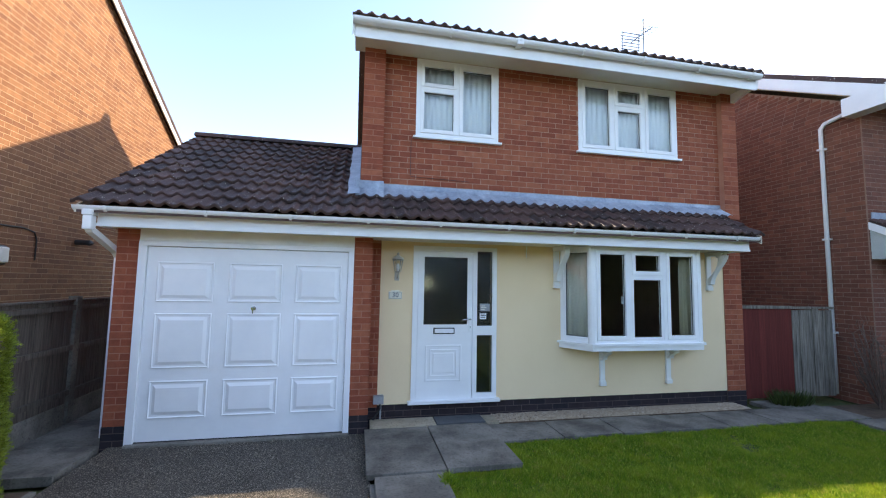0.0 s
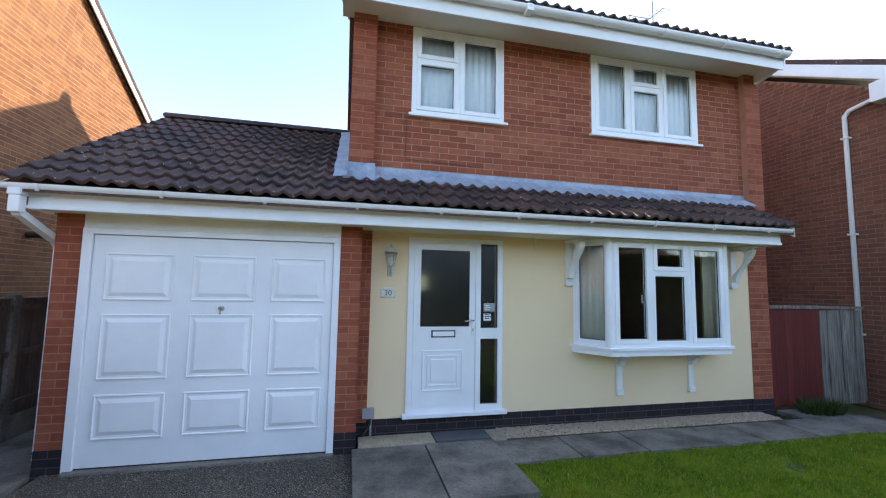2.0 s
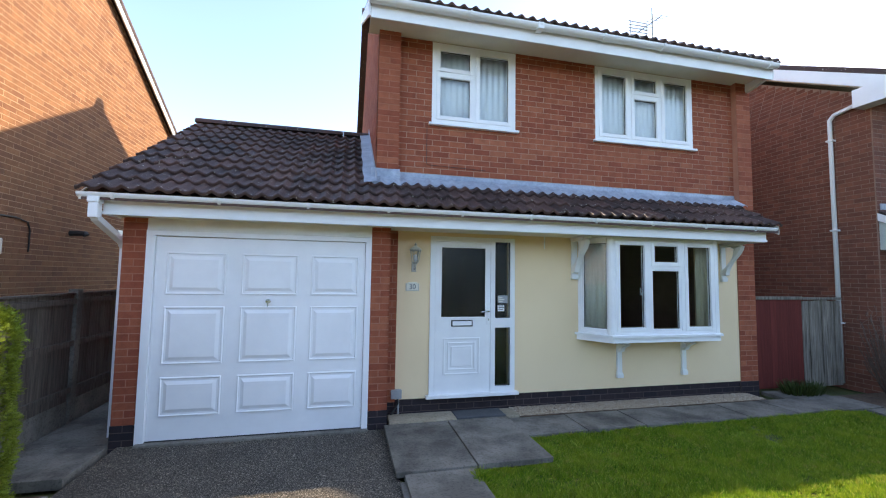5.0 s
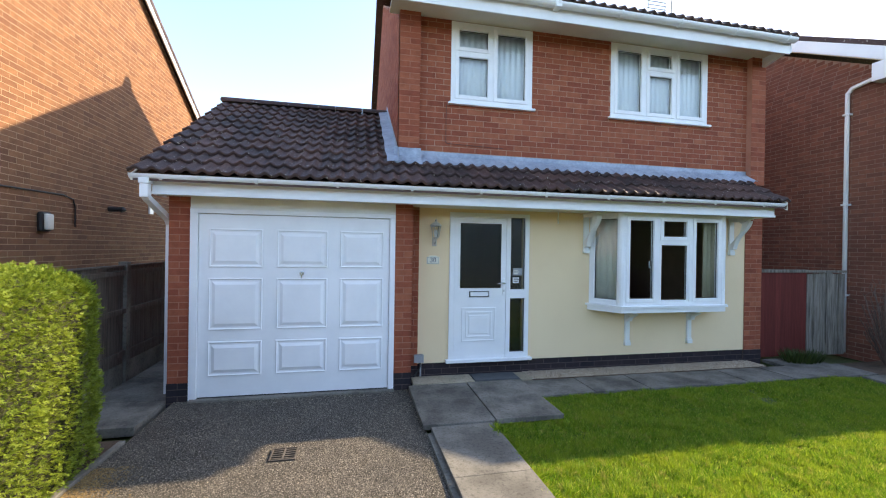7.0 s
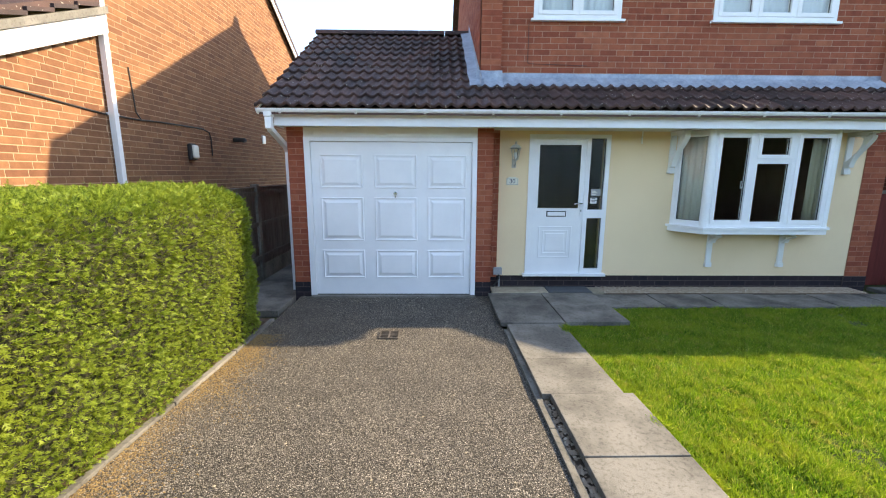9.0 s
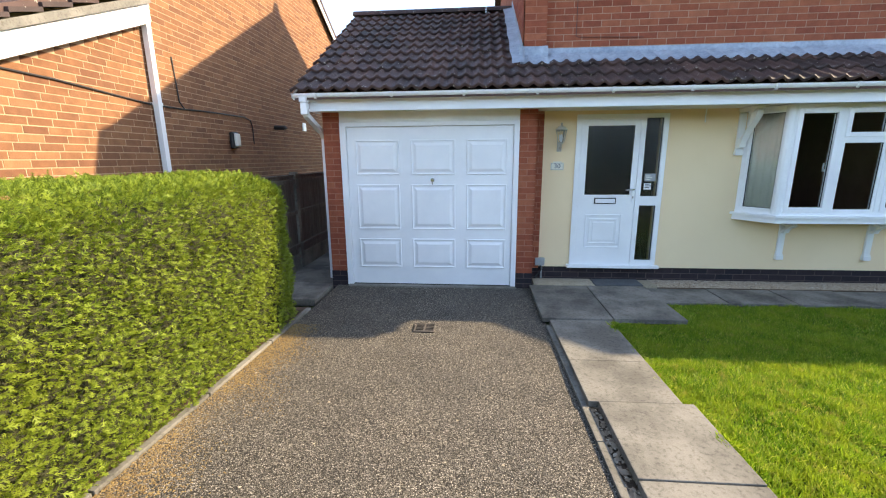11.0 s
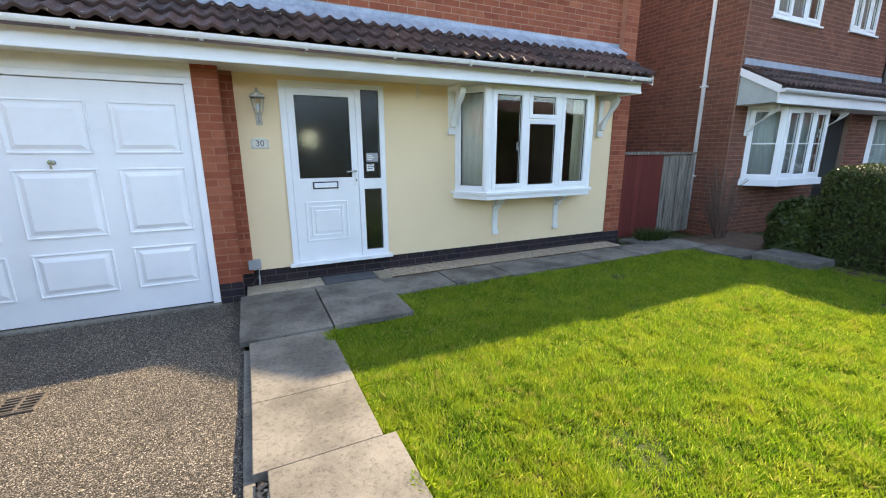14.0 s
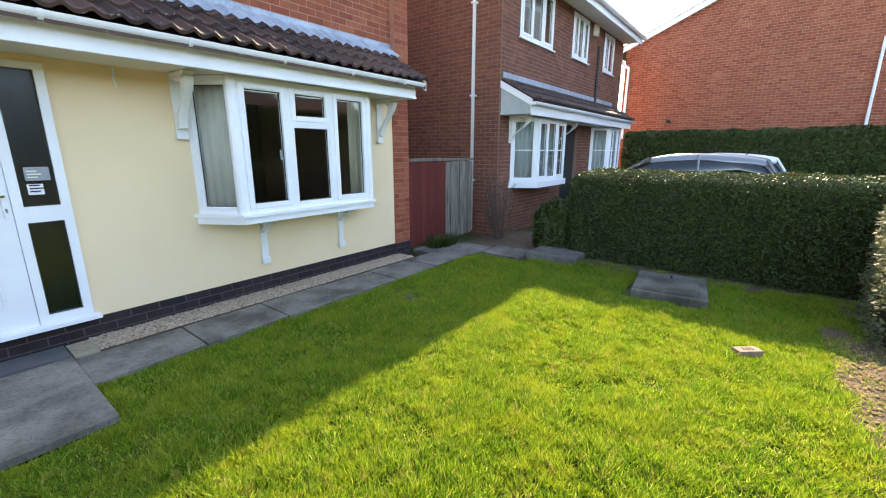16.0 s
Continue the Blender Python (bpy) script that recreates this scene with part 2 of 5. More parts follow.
M["blind"] = varied("vertical_blind", (0.58, 0.56, 0.46), (0.70, 0.68, 0.58), 3, 90, 0.8, 0.1)

# ---- building blocks ----
def part(name, bm, mat, parent=None, label="", smooth=False):
    """Links a bmesh as one mesh object under a thing or a part."""
    me = bpy.data.meshes.new(name)
    bmesh.ops.recalc_face_normals(bm, faces=bm.faces)
    bm.to_mesh(me)
    bm.free()
    me.materials.append(mat)
    if smooth:
        me.polygons.foreach_set("use_smooth", [True] * len(me.polygons))
    ob = new(name, me)
    if parent is not None:
        ob.parent = parent
    return tagged(ob, label)


def thing(name, label, category, group="", kind="", at=(0, 0, 0)):
    ob = new(name)
    ob.location = at
    ob.empty_display_size = 0.1
    return tagged(ob, label, category, group, kind)


def under(ob, parent):
    """Makes ob a child of parent, which stands unturned, without moving it."""
    ob.parent = parent
    ob.matrix_parent_inverse = Matrix.Translation(-parent.location)
    return ob


def box(bm, x0, x1, y0, y1, z0, z1, m=None, bevel=0.0):
    g = bmesh.ops.create_cube(bm, size=1.0, matrix=Matrix.LocRotScale(((x0 + x1) / 2, (y0 + y1) / 2, (z0 + z1) / 2), None, (abs(x1 - x0), abs(y1 - y0), abs(z1 - z0))))
    vs = g["verts"]
    if bevel:
        es = list({e for v in vs for e in v.link_edges})
        r = bmesh.ops.bevel(bm, geom=es, offset=bevel, segments=2, affect="EDGES", profile=0.6)
        vs = list({v for f in r["faces"] for v in f.verts} | {v for v in vs if v.is_valid})
    if m is not None:
        bmesh.ops.transform(bm, matrix=m, verts=vs)
    return bm


def boxes(*specs, m=None, bevel=0.0):
    bm = bmesh.new()
    for s in specs:
        b2 = bmesh.new()
        box(b2, *s, bevel=bevel)
        if m is not None:
            bmesh.ops.transform(b2, matrix=m, verts=b2.verts)
        me = bpy.data.meshes.new("tmp")
        b2.to_mesh(me)
        b2.free()
        bm.from_mesh(me)
        bpy.data.meshes.remove(me)
    return bm


def prism(profile, a, b, axis="x"):
    """A closed profile swept straight from a to b. For axis x the profile is (y, z), for y it is (x, z), for z it is (x, y)."""
    bm = bmesh.new()
    def at(p, s):
        return {"x": (s, p[0], p[1]), "y": (p[0], s, p[1]), "z": (p[0], p[1], s)}[axis]
    r0 = [bm.verts.new(at(p, a)) for p in profile]
    r1 = [bm.verts.new(at(p, b)) for p in profile]
    n = len(profile)
    for i in range(n):
        bm.faces.new((r0[i], r0[(i + 1) % n], r1[(i + 1) % n], r1[i]))
    bm.faces.new(r0)
    bm.faces.new(r1[::-1])
    return bm


def tube(points, radius, sides=10, square=False):
    """A pipe along points, with mitred bends."""
    bm = bmesh.new()
    rings = []
    pts = [Vector(p) for p in points]
    for i, p in enumerate(pts):
        d = ((pts[min(i + 1, len(pts) - 1)] - p).normalized() + (p - pts[max(i - 1, 0)]).normalized()).normalized()
        side = d.cross(Vector((0, 1, 0)) if abs(d.y) < 0.9 else Vector((1, 0, 0))).normalized()
        up = side.cross(d)
        n = 4 if square else sides
        off = math.pi / 4 if square else 0
        k = radius * (1.41 if square else 1)
        rings.append([bm.verts.new(p + k * (math.cos(off + 2 * math.pi * j / n) * side + math.sin(off + 2 * math.pi * j / n) * up)) for j in range(n)])
    for a, b in zip(rings, rings[1:]):
        for j in range(len(a)):
            bm.faces.new((a[j], a[(j + 1) % len(a)], b[(j + 1) % len(b)], b[j]))
    bm.faces.new(rings[0])
    bm.faces.new(rings[-1][::-1])
    return bm


def lathe(profile, at, sides=16):
    """A turned shape: (radius, z) pairs about the upright through at."""
    bm = bmesh.new()
    rings = [[bm.verts.new((at[0] + r * math.cos(2 * math.pi * j / sides), at[1] + r * math.sin(2 * math.pi * j / sides), at[2] + z)) for j in range(sides)] for r, z in profile]
    for a, b in zip(rings, rings[1:]):
        for j in range(sides):
            bm.faces.new((a[j], a[(j + 1) % sides], b[(j + 1) % sides], b[j]))
    bm.faces.new(rings[0])
    bm.faces.new(rings[-1][::-1])
    return bm


def cloud(name, verts, faces_n, mat, parent=None):
    """A mesh of many loose pieces from an array of corners, faces_n corners to a face."""
    n = len(verts)
    me = bpy.data.meshes.new(name)
    me.vertices.add(n)
    me.vertices.foreach_set("co", np.asarray(verts, dtype=np.float32).ravel())
    me.loops.add(n)
    me.loops.foreach_set("vertex_index", np.arange(n, dtype=np.int32))
    me.polygons.add(n // faces_n)
    me.polygons.foreach_set("loop_start", np.arange(0, n, faces_n, dtype=np.int32))
    me.update(calc_edges=True)
    me.materials.append(mat)
    me.polygons.foreach_set("use_smooth", np.zeros(n // faces_n, dtype=bool))
    ob = new(name, me)
    if parent is not None:
        ob.parent = parent
    return ob


def holed_wall(u0, u1, v0, v1, z0, z1, holes):
    """One closed mesh for a wall with rectangular holes through it."""
    us = sorted({u0, u1, *[h[k] for h in holes for k in (0, 1) if u0 < h[k] < u1]})
    zs = sorted({z0, z1, *[h[k] for h in holes for k in (2, 3) if z0 < h[k] < z1]})
    def solid(i, j):
        if not (0 <= i < len(us) - 1 and 0 <= j < len(zs) - 1):
            return False
        cu, cz = (us[i] + us[i + 1]) / 2, (zs[j] + zs[j + 1]) / 2
        return not any(h[0] < cu < h[1] and h[2] < cz < h[3] for h in holes)
    bm = bmesh.new()
    seen = {}
    def vert(i, v, j):
        if (i, v, j) not in seen:
            seen[(i, v, j)] = bm.verts.new((us[i], v, zs[j]))
        return seen[(i, v, j)]
    for i in range(len(us) - 1):
        for j in range(len(zs) - 1):
            if not solid(i, j):
                continue
            for v in (v0, v1):
                bm.faces.new((vert(i, v, j), vert(i + 1, v, j), vert(i + 1, v, j + 1), vert(i, v, j + 1)))
            for a, b, di, dj in (((i, j), (i, j + 1), -1, 0), ((i + 1, j), (i + 1, j + 1), 1, 0), ((i, j), (i + 1, j), 0, -1), ((i, j + 1), (i + 1, j + 1), 0, 1)):
                if not solid(i + di, j + dj):
                    bm.faces.new((vert(a[0], v0, a[1]), vert(b[0], v0, b[1]), vert(b[0], v1, b[1]), vert(a[0], v1, a[1])))
    return bm


BRICK_MESH = {}


def brick_mesh(length, height, depth, mat):
    key = (round(length, 3), round(height, 3), round(depth, 3), mat.name)
    if key not in BRICK_MESH:
        bm = boxes((0, key[0], -key[2], 0, 0, key[1]))
        me = bpy.data.meshes.new("brick")
        bm.to_mesh(me)
        bm.free()
        me.materials.append(mat)
        BRICK_MESH[key] = me
    return BRICK_MESH[key]


def course_runs(u0, u1, z, holes, step=0.225, shift=0.0):
    """Bricks of one course: stretcher bond, cut at ends and holes."""
    if u1 - u0 < 0.30:
        k = u0 + (u1 - u0) * 0.5
        return [(u0, u1)] if shift == 0.0 else [(u0, k - 0.005), (k + 0.005, u1)]
    gaps = sorted((h[0] - 0.004, h[1] + 0.004) for h in holes if h[2] < z + 0.06 and h[3] > z + 0.004)
    out, a = [], u0 - step + shift
    while a < u1:
        b = a + step - 0.010
        lo, hi = max(a, u0), min(b, u1)
        for g0, g1 in gaps:
            if g0 <= lo and g1 >= hi:
                hi = lo
            elif g0 <= lo < g1:
                lo = g1
            elif g0 < hi <= g1:
                hi = g0
        if hi - lo > 0.02:
            out.append((lo, hi))
        a += step
    return out


def lay_bricks(wall, m, u0, u1, z0, z1, holes, mat, rest_mat, singles=0, profile=None, gauge=0.075, proud=0.0025):
    """Bricks on the face v=0 of a wall in its own axes (u along, -v outwards, z up), the first ones as parts, the others joined."""
    rng = random.Random(int(abs(u0 * 71 + u1 * 31 + z0 * 13) * 10) + 5)
    rest, made, z, row = [], 0, z0 + 0.005, 0
    while z + gauge - 0.01 <= z1 + 0.012:
        a, b = (u0, u1) if profile is None else profile(z + gauge)
        for lo, hi in course_runs(a, b, z, holes, shift=(0.1125 if row % 2 else 0.0)):
            p = proud + rng.uniform(-0.001, 0.001)
            if made < singles:
                o = new("brick", brick_mesh(hi - lo, gauge - 0.010, p, mat))
                o.parent = wall
                o.matrix_local = m @ Matrix.Translation((lo, 0, z))
                made += 1
            else:
                rest.append((lo, hi, -p, z, z + gauge - 0.010))
        z += gauge
        row += 1
    if rest:
        q = np.array(rest)
        lo, hi, v, a, b = q.T
        o = np.zeros_like(lo)
        # eight corners to a brick, so that each brick is one island
        c = np.stack([np.stack(t, -1) for t in ((lo, v, a), (hi, v, a), (hi, v, b), (lo, v, b), (lo, o, a), (hi, o, a), (hi, o, b), (lo, o, b))], 1).reshape(-1, 3)
        f = np.array([(0, 1, 2, 3), (3, 2, 6, 7), (1, 0, 4, 5), (4, 0, 3, 7), (1, 5, 6, 2)])
        idx = (np.arange(len(lo))[:, None, None] * 8 + f[None]).reshape(-1)
        me = bpy.data.meshes.new("brickwork")
        me.vertices.add(len(c))
        me.vertices.foreach_set("co", c.astype(np.float32).ravel())
        me.loops.add(len(idx))
        me.loops.foreach_set("vertex_index", idx.astype(np.int32))
        me.polygons.add(len(idx) // 4)
        me.polygons.foreach_set("loop_start", np.arange(0, len(idx), 4, dtype=np.int32))
        me.update(calc_edges=True)
        me.materials.append(rest_mat)
        me.polygons.foreach_set("use_smooth", [False] * len(me.polygons))
        ob = new("brickwork", me)
        ob.parent = wall
        ob.matrix_local = m
        tagged(ob, kind="stuff")


def brick_wall(name, parent, m, u0, u1, z0, z1, thick=0.1, holes=(), mat="brick", rest="brick_rest", mortar="mortar", singles=0, profile=None, label=""):
    """A wall of mortar with holes through it and bricks on its outer face."""
    w = part(name, holed_wall(u0, u1, 0, thick, z0, z1, holes), M[mortar], parent, label)
    w.matrix_local = m
    lay_bricks(w, Matrix(), u0, u1, z0, z1, holes, M[mat], M[rest], singles, profile)
    return w


def facing(x, y, deg=0):
    """The axes of a wall whose foot passes through (x, y): u along, outwards to -v; deg 0 faces -y, 90 faces +x, -90 faces -x."""
    return pose(x, y, 0, 0, 0, deg)


def casement(parent, m, u0, u1, z0, z1, lights, glass="glass", depth=0.07, sill=True, name="window", rim=0.055):
    """A white plastic window in a wall's axes. lights: (u0, u1, z0, z1, opens) as shares of the inner frame."""
    iu0, iu1, iz0, iz1 = u0 + rim, u1 - rim, z0 + rim, z1 - rim
    spans = [(iu0 + a * (iu1 - iu0), iu0 + b * (iu1 - iu0), iz0 + c * (iz1 - iz0), iz0 + d * (iz1 - iz0)) for a, b, c, d, o in lights]
    frame_bm = holed_wall(u0, u1, -0.01, depth - 0.01, z0, z1, spans)
    w = part(name, frame_bm, M["upvc"], parent)
    w.matrix_local = m
    for a, b, c, d, opens in lights:
        a, b = iu0 + a * (iu1 - iu0), iu0 + b * (iu1 - iu0)
        c, d = iz0 + c * (iz1 - iz0), iz0 + d * (iz1 - iz0)
        k = 0.052 if opens else 0.030
        f = -0.022 if opens else -0.004
        part("sash", boxes((a, a + k, f, 0.045, c, d), (b - k, b, f, 0.045, c, d), (a + k, b - k, f, 0.045, c, c + k), (a + k, b - k, f, 0.045, d - k, d), bevel=0.005), M["upvc"], w)
        part("gasket", boxes((a + k, a + k + 0.006, 0.008, 0.02, c + k, d - k), (b - k - 0.006, b - k, 0.008, 0.02, c + k, d - k), (a + k, b - k, 0.008, 0.02, c + k, c + k + 0.006), (a + k, b - k, 0.008, 0.02, d - k - 0.006, d - k)), M["black"], w)
        p = part("pane", boxes((a + k - 0.004, b - k + 0.004, 0.014, 0.020, c + k - 0.004, d - k + 0.004)), M[glass], w)
        p.visible_shadow = False
    if sill:
        part("sill", boxes((u0 - 0.04, u1 + 0.04, -0.06, 0.0, z0 - 0.035, z0 - 0.002), bevel=0.008), M["upvc"], w)
    return w


def drape(name, m, u0, u1, z0, z1, mat, label, wave=0.02, pitch=0.075, cat="curtain"):
    """A hanging cloth with folds, in a wall's axes behind the glass."""
    bm = bmesh.new()
    n = max(8, int((u1 - u0) / pitch * 8))
    lo, hi = [], []
    for i in range(n + 1):
        u = u0 + (u1 - u0) * i / n
        v = wave * math.sin(2 * math.pi * (u - u0) / pitch) + 0.4 * wave * math.sin(9.1 * u + 1)
        lo.append(bm.verts.new((u, v, z0)))
        hi.append(bm.verts.new((u + 0.1 * wave, 0.7 * v, z1)))
    for i in range(n):
        bm.faces.new((lo[i], lo[i + 1], hi[i + 1], hi[i]))
    ob = part(name, bm, mat, None, label, True)
    so = ob.modifiers.new("cloth", "SOLIDIFY")
    so.thickness = 0.004
    ob.matrix_world = m
    return tagged(ob, category=cat)


TILE_MESH = {}


def tile_mesh(width=0.30, length=0.34):
    """A concrete interlocking tile with two rolls; u across, v up the slope, w out."""
    if "t" not in TILE_MESH:
        bm = bmesh.new()
        n = 16
        def prof(i):
            u = width * i / n
            return u, 0.034 * (0.5 - 0.5 * math.cos(4 * math.pi * i / n)) ** 1.6
        rows = []
        for v, lift in ((0.0, 0.040), (0.012, 0.047), (length, 0.004)):
            rows.append([bm.verts.new((prof(i)[0], v, prof(i)[1] + lift)) for i in range(n + 1)])
        foot = [bm.verts.new((prof(i)[0], 0.0, prof(i)[1] + 0.012)) for i in range(n + 1)]
        for a, b in ((foot, rows[0]), (rows[0], rows[1]), (rows[1], rows[2])):
            for i in range(n):
                bm.faces.new((a[i], a[i + 1], b[i + 1], b[i]))
        me = bpy.data.meshes.new("tile")
        bm.to_mesh(me)
        bm.free()
        me.materials.append(M["tile"])
        TILE_MESH["t"] = me
    return TILE_MESH["t"]


def tile_slope(parent, m, width, courses, gauge=0.30, first=0, seed=3, name="tile"):
    """Tiles side by side and course over course on a slope in its own axes."""
    rng = random.Random(seed)
    n = round(width / 0.30)
    s = width / (0.30 * n)
    for j in range(first, courses):
        for i in range(n):
            o = new(name, tile_mesh())
            o.parent = parent
            o.matrix_local = m @ pose(i * 0.30 * s + rng.uniform(-0.002, 0.002), j * gauge, rng.uniform(0, 0.004), rng.uniform(-0.3, 0.3), 0, rng.uniform(-0.4, 0.4)) @ Matrix.Diagonal((s, 1, 1, 1))


def gutter(parent, x0, x1, y, z, r=0.055, brackets=(), name="gutter"):
    """A half-round gutter along x with its brackets; y, z: the middle of its mouth."""
    prof = [(y + r * math.cos(a), z + r * math.sin(a)) for a in [math.pi + math.pi * k / 10 for k in range(11)]]
    inner = [(y + 0.9 * (p[0] - y), z + 0.9 * (p[1] - z)) for p in reversed(prof)]
    g = part(name, prism(prof + inner, x0, x1), M["upvc"], parent)
    for a, b in ((x0 - 0.004, x0 + 0.006), (x1 - 0.006, x1 + 0.004)):
        part("stop_end", prism(prof, a, b), M["upvc"], g)
    for bx in brackets:
        o = [(y + 1.24 * (p[0] - y), z + 1.24 * (p[1] - z)) for p in prof]
        part("bracket", prism(o + [(y + 1.02 * (p[0] - y), z + 1.02 * (p[1] - z)) for p in reversed(prof)], bx - 0.014, bx + 0.014), M["upvc"], g)
    return g

# ---- ground ----
def rise(x, y):
    """The plot climbs a little from the garage towards the street, less so on the lawn's far side."""
    return 0.02 * max(0.0, 3.8 - y) * min(1.0, max(0.0, (5.5 - x) / 4.0))


def sheet(name, x0, x1, y0, y1, dz, mat, step=0.25, label="", rough=0.0):
    bm = bmesh.new()
    nx, ny = max(1, round((x1 - x0) / step)), max(1, round((y1 - y0) / step))
    g = [[bm.verts.new((x0 + (x1 - x0) * i / nx, y0 + (y1 - y0) * j / ny, rise(x0 + (x1 - x0) * i / nx, y0 + (y1 - y0) * j / ny) + dz + rough * noise.noise((x0 + (x1 - x0) * i / nx * 1.3, y0 + (y1 - y0) * j / ny * 1.3, 0.5)))) for j in range(ny + 1)] for i in range(nx + 1)]
    for i in range(nx):
        for j in range(ny):
            bm.faces.new((g[i][j], g[i + 1][j], g[i + 1][j + 1], g[i][j + 1]))
    return tagged(part(name, bm, mat, None, label, True), kind="structure")


bm = bmesh.new()
for x0, x1, y0, y1 in ((-400, 400, -400, 400),):
    bm.faces.new([bm.verts.new(p) for p in ((x0, y0, -0.12), (x1, y0, -0.12), (x1, y1, -0.12), (x0, y1, -0.12))])
tagged(part("ground", bm, M["turf"], None, "rough ground all round the plots"), kind="structure")
sheet("driveway", -2.36, 0.27, -6.0, 5.02, -0.012, M["tarmac"], 0.25, "grey-brown tarmac driveway in front of the garage", 0.006)
sheet("lawn", 0.90, 7.3, -3.0, 4.42, -0.02, M["turf"], 0.25, "mown green lawn with mossy yellow patches", 0.02)
tagged(part("pavement", boxes((-12, 16, -9.0, -6.0, -0.11, 0.06)), M["slab_grey"], None, "grey pavement along the street"), kind="structure")
tagged(part("road", boxes((-40, 40, -16.0, -9.0, -0.115, -0.02)), M["tarmac"], None, "dark tarmac road behind the gardens"), kind="structure")
tagged(part("soil_bed", boxes((6.9, 8.6, -3.0, 5.0, -0.11, 0.012)), M["soil"], None, "dark bare soil under the hedge"), kind="structure")
sheet("chip_bed", 3.7, 7.2, -3.0, 0.36, 0.006, M["soil"], 0.2, "dark bed of soil and wood chips by the lawn", 0.02)
sheet("hedge_bed", -3.3, -2.42, -6.0, 4.1, -0.01, M["soil"], 0.25, "dark soil strip under the clipped hedge", 0.01)
sheet("strip", 0.27, 0.42, -6.0, 3.75, -0.022, M["soil"], 0.25, "sunken strip of stones beside the driveway", 0.004)


def kerb_on(parent, x0, x1, y0, y1, top):
    bm = boxes((x0, x1, y0, y1, top - 0.1, top), bevel=0.006)
    for v in bm.verts:
        v.co.z += rise(v.co.x, v.co.y) + 0.003 * noise.noise(v.co * 7)
        v.co.x += 0.004 * noise.noise(v.co * 4 + Vector((3, 0, 0)))
    return part("kerb", bm, M["slab"], parent)


def slab_on(parent, x0, x1, y0, y1, top, thick, mat, tilt=0.0):
    """One flagstone with chipped, rounded edges."""
    bm = bmesh.new()
    box(bm, x0, x1, y0, y1, top - thick, top, bevel=0.006)
    for v in bm.verts:
        v.co += Vector((noise.noise(v.co * 5), noise.noise(v.co * 5 + Vector((9, 0, 0))), 0)) * 0.006
        v.co.z += rise(v.co.x, v.co.y) + tilt * (v.co.x - x0)
    return part("slab", bm, mat, parent)


garden_path = tagged(new("garden_path"), "straight path of large weathered concrete slabs", "path", kind="structure")
for y0, y1, dz, x0 in ((2.86, 3.765, 0.0, 0.305), (2.25, 2.852, 0.003, 0.305), (1.54, 2.240, 0.010, 0.368), (0.79, 1.532, 0.006, 0.368), (0.19, 0.784, 0.008, 0.368), (-0.72, 0.184, 0.006, 0.368), (-1.62, -0.73, 0.008, 0.368)):
    slab_on(garden_path, x0, x0 + 0.615, y0, y1, 0.045 + dz, 0.05, M["slab"], 0.006)
doorstep = tagged(new("door_landing"), "landing of grey concrete slabs before the front door", "paving", kind="structure")
slab_on(doorstep, 0.235, 0.955, 3.79, 4.93, 0.055, 0.05, M["slab_grey"])
slab_on(doorstep, 0.967, 1.69, 3.79, 4.93, 0.060, 0.05, M["slab_grey"], 0.004)
slab_on(doorstep, 0.30, 1.08, 4.942, 5.24, 0.062, 0.05, M["slab_cream"])
slab_on(doorstep, 1.70, 1.86, 4.942, 5.22, 0.060, 0.05, M["slab_cream"])
tagged(part("doormat", boxes((1.09, 1.69, 4.95, 5.22, 0.03, 0.070), bevel=0.006), M["mat"], None, "flat dark slate-grey mat in front of the door"), category="mat")
front_path = tagged(new("front_path"), "narrow path of dark paving slabs along the house", "path", kind="structure")
xs = [1.695, 2.45, 3.2, 3.95, 4.7, 5.45, 6.2, 6.95]
for i, (a, b) in enumerate(zip(xs, xs[1:])):
    slab_on(front_path, a, b - 0.012, 4.40 + 0.01 * (i % 2), 4.94, 0.035 + 0.004 * (i % 3), 0.05, M["slab_grey"])
slab_on(front_path, 6.0, 6.85, 4.96, 5.34, 0.03, 0.05, M["slab_grey"])
slab_on(front_path, 6.55, 7.15, 3.72, 4.36, 0.035, 0.05, M["slab_grey"])
raised = tagged(part("raised_slab", boxes((6.75, 7.6, 2.95, 3.68, -0.02, 0.10), bevel=0.012), M["concrete"], None, "thick raised concrete slab at the lawn's corner"), category="slab")
side_path = tagged(new("side_path"), "concrete path into the side passage", "path", kind="structure")
for y0, y1 in ((4.35, 5.05), (5.06, 5.96), (5.97, 6.87), (6.88, 9.5)):
    slab_on(side_path, -3.22, -2.44, y0, y1, 0.0, 0.09, M["slab_grey"])

# edging kerbs
drive_kerb = tagged(new("drive_edging"), "pale concrete edging along the hedge side of the driveway", "kerb", kind="structure")
for k in range(11):
    y0 = 4.05 - 0.92 * (k + 1)
    kerb_on(drive_kerb, -2.415, -2.365, y0 + 0.008, y0 + 0.915, 0.010)
path_kerb = tagged(new("path_edging"), "narrow concrete edging between driveway and path", "kerb", kind="structure")
for k in range(11):
    y0 = 3.72 - 0.92 * (k + 1)
    kerb_on(path_kerb, 0.262, 0.312, y0 + 0.004, y0 + 0.918, 0.008)
tagged(part("threshold", boxes((-2.2, 0.06, 4.93, 5.05, -0.06, 0.012), bevel=0.006), M["slab"], None, "thin concrete threshold under the garage door"), kind="structure")

# ---- the house ----
WY, UY, GY = 5.27, 5.35, 5.0
house = thing("detached_house", "two-storey red brick house with cream-yellow ground floor", "house", at=(0, 0, 0))
F = facing(0, UY)
PUP = [(0.80, 1.965, 3.70, 4.79), (3.20, 4.87, 3.70, 4.79)]
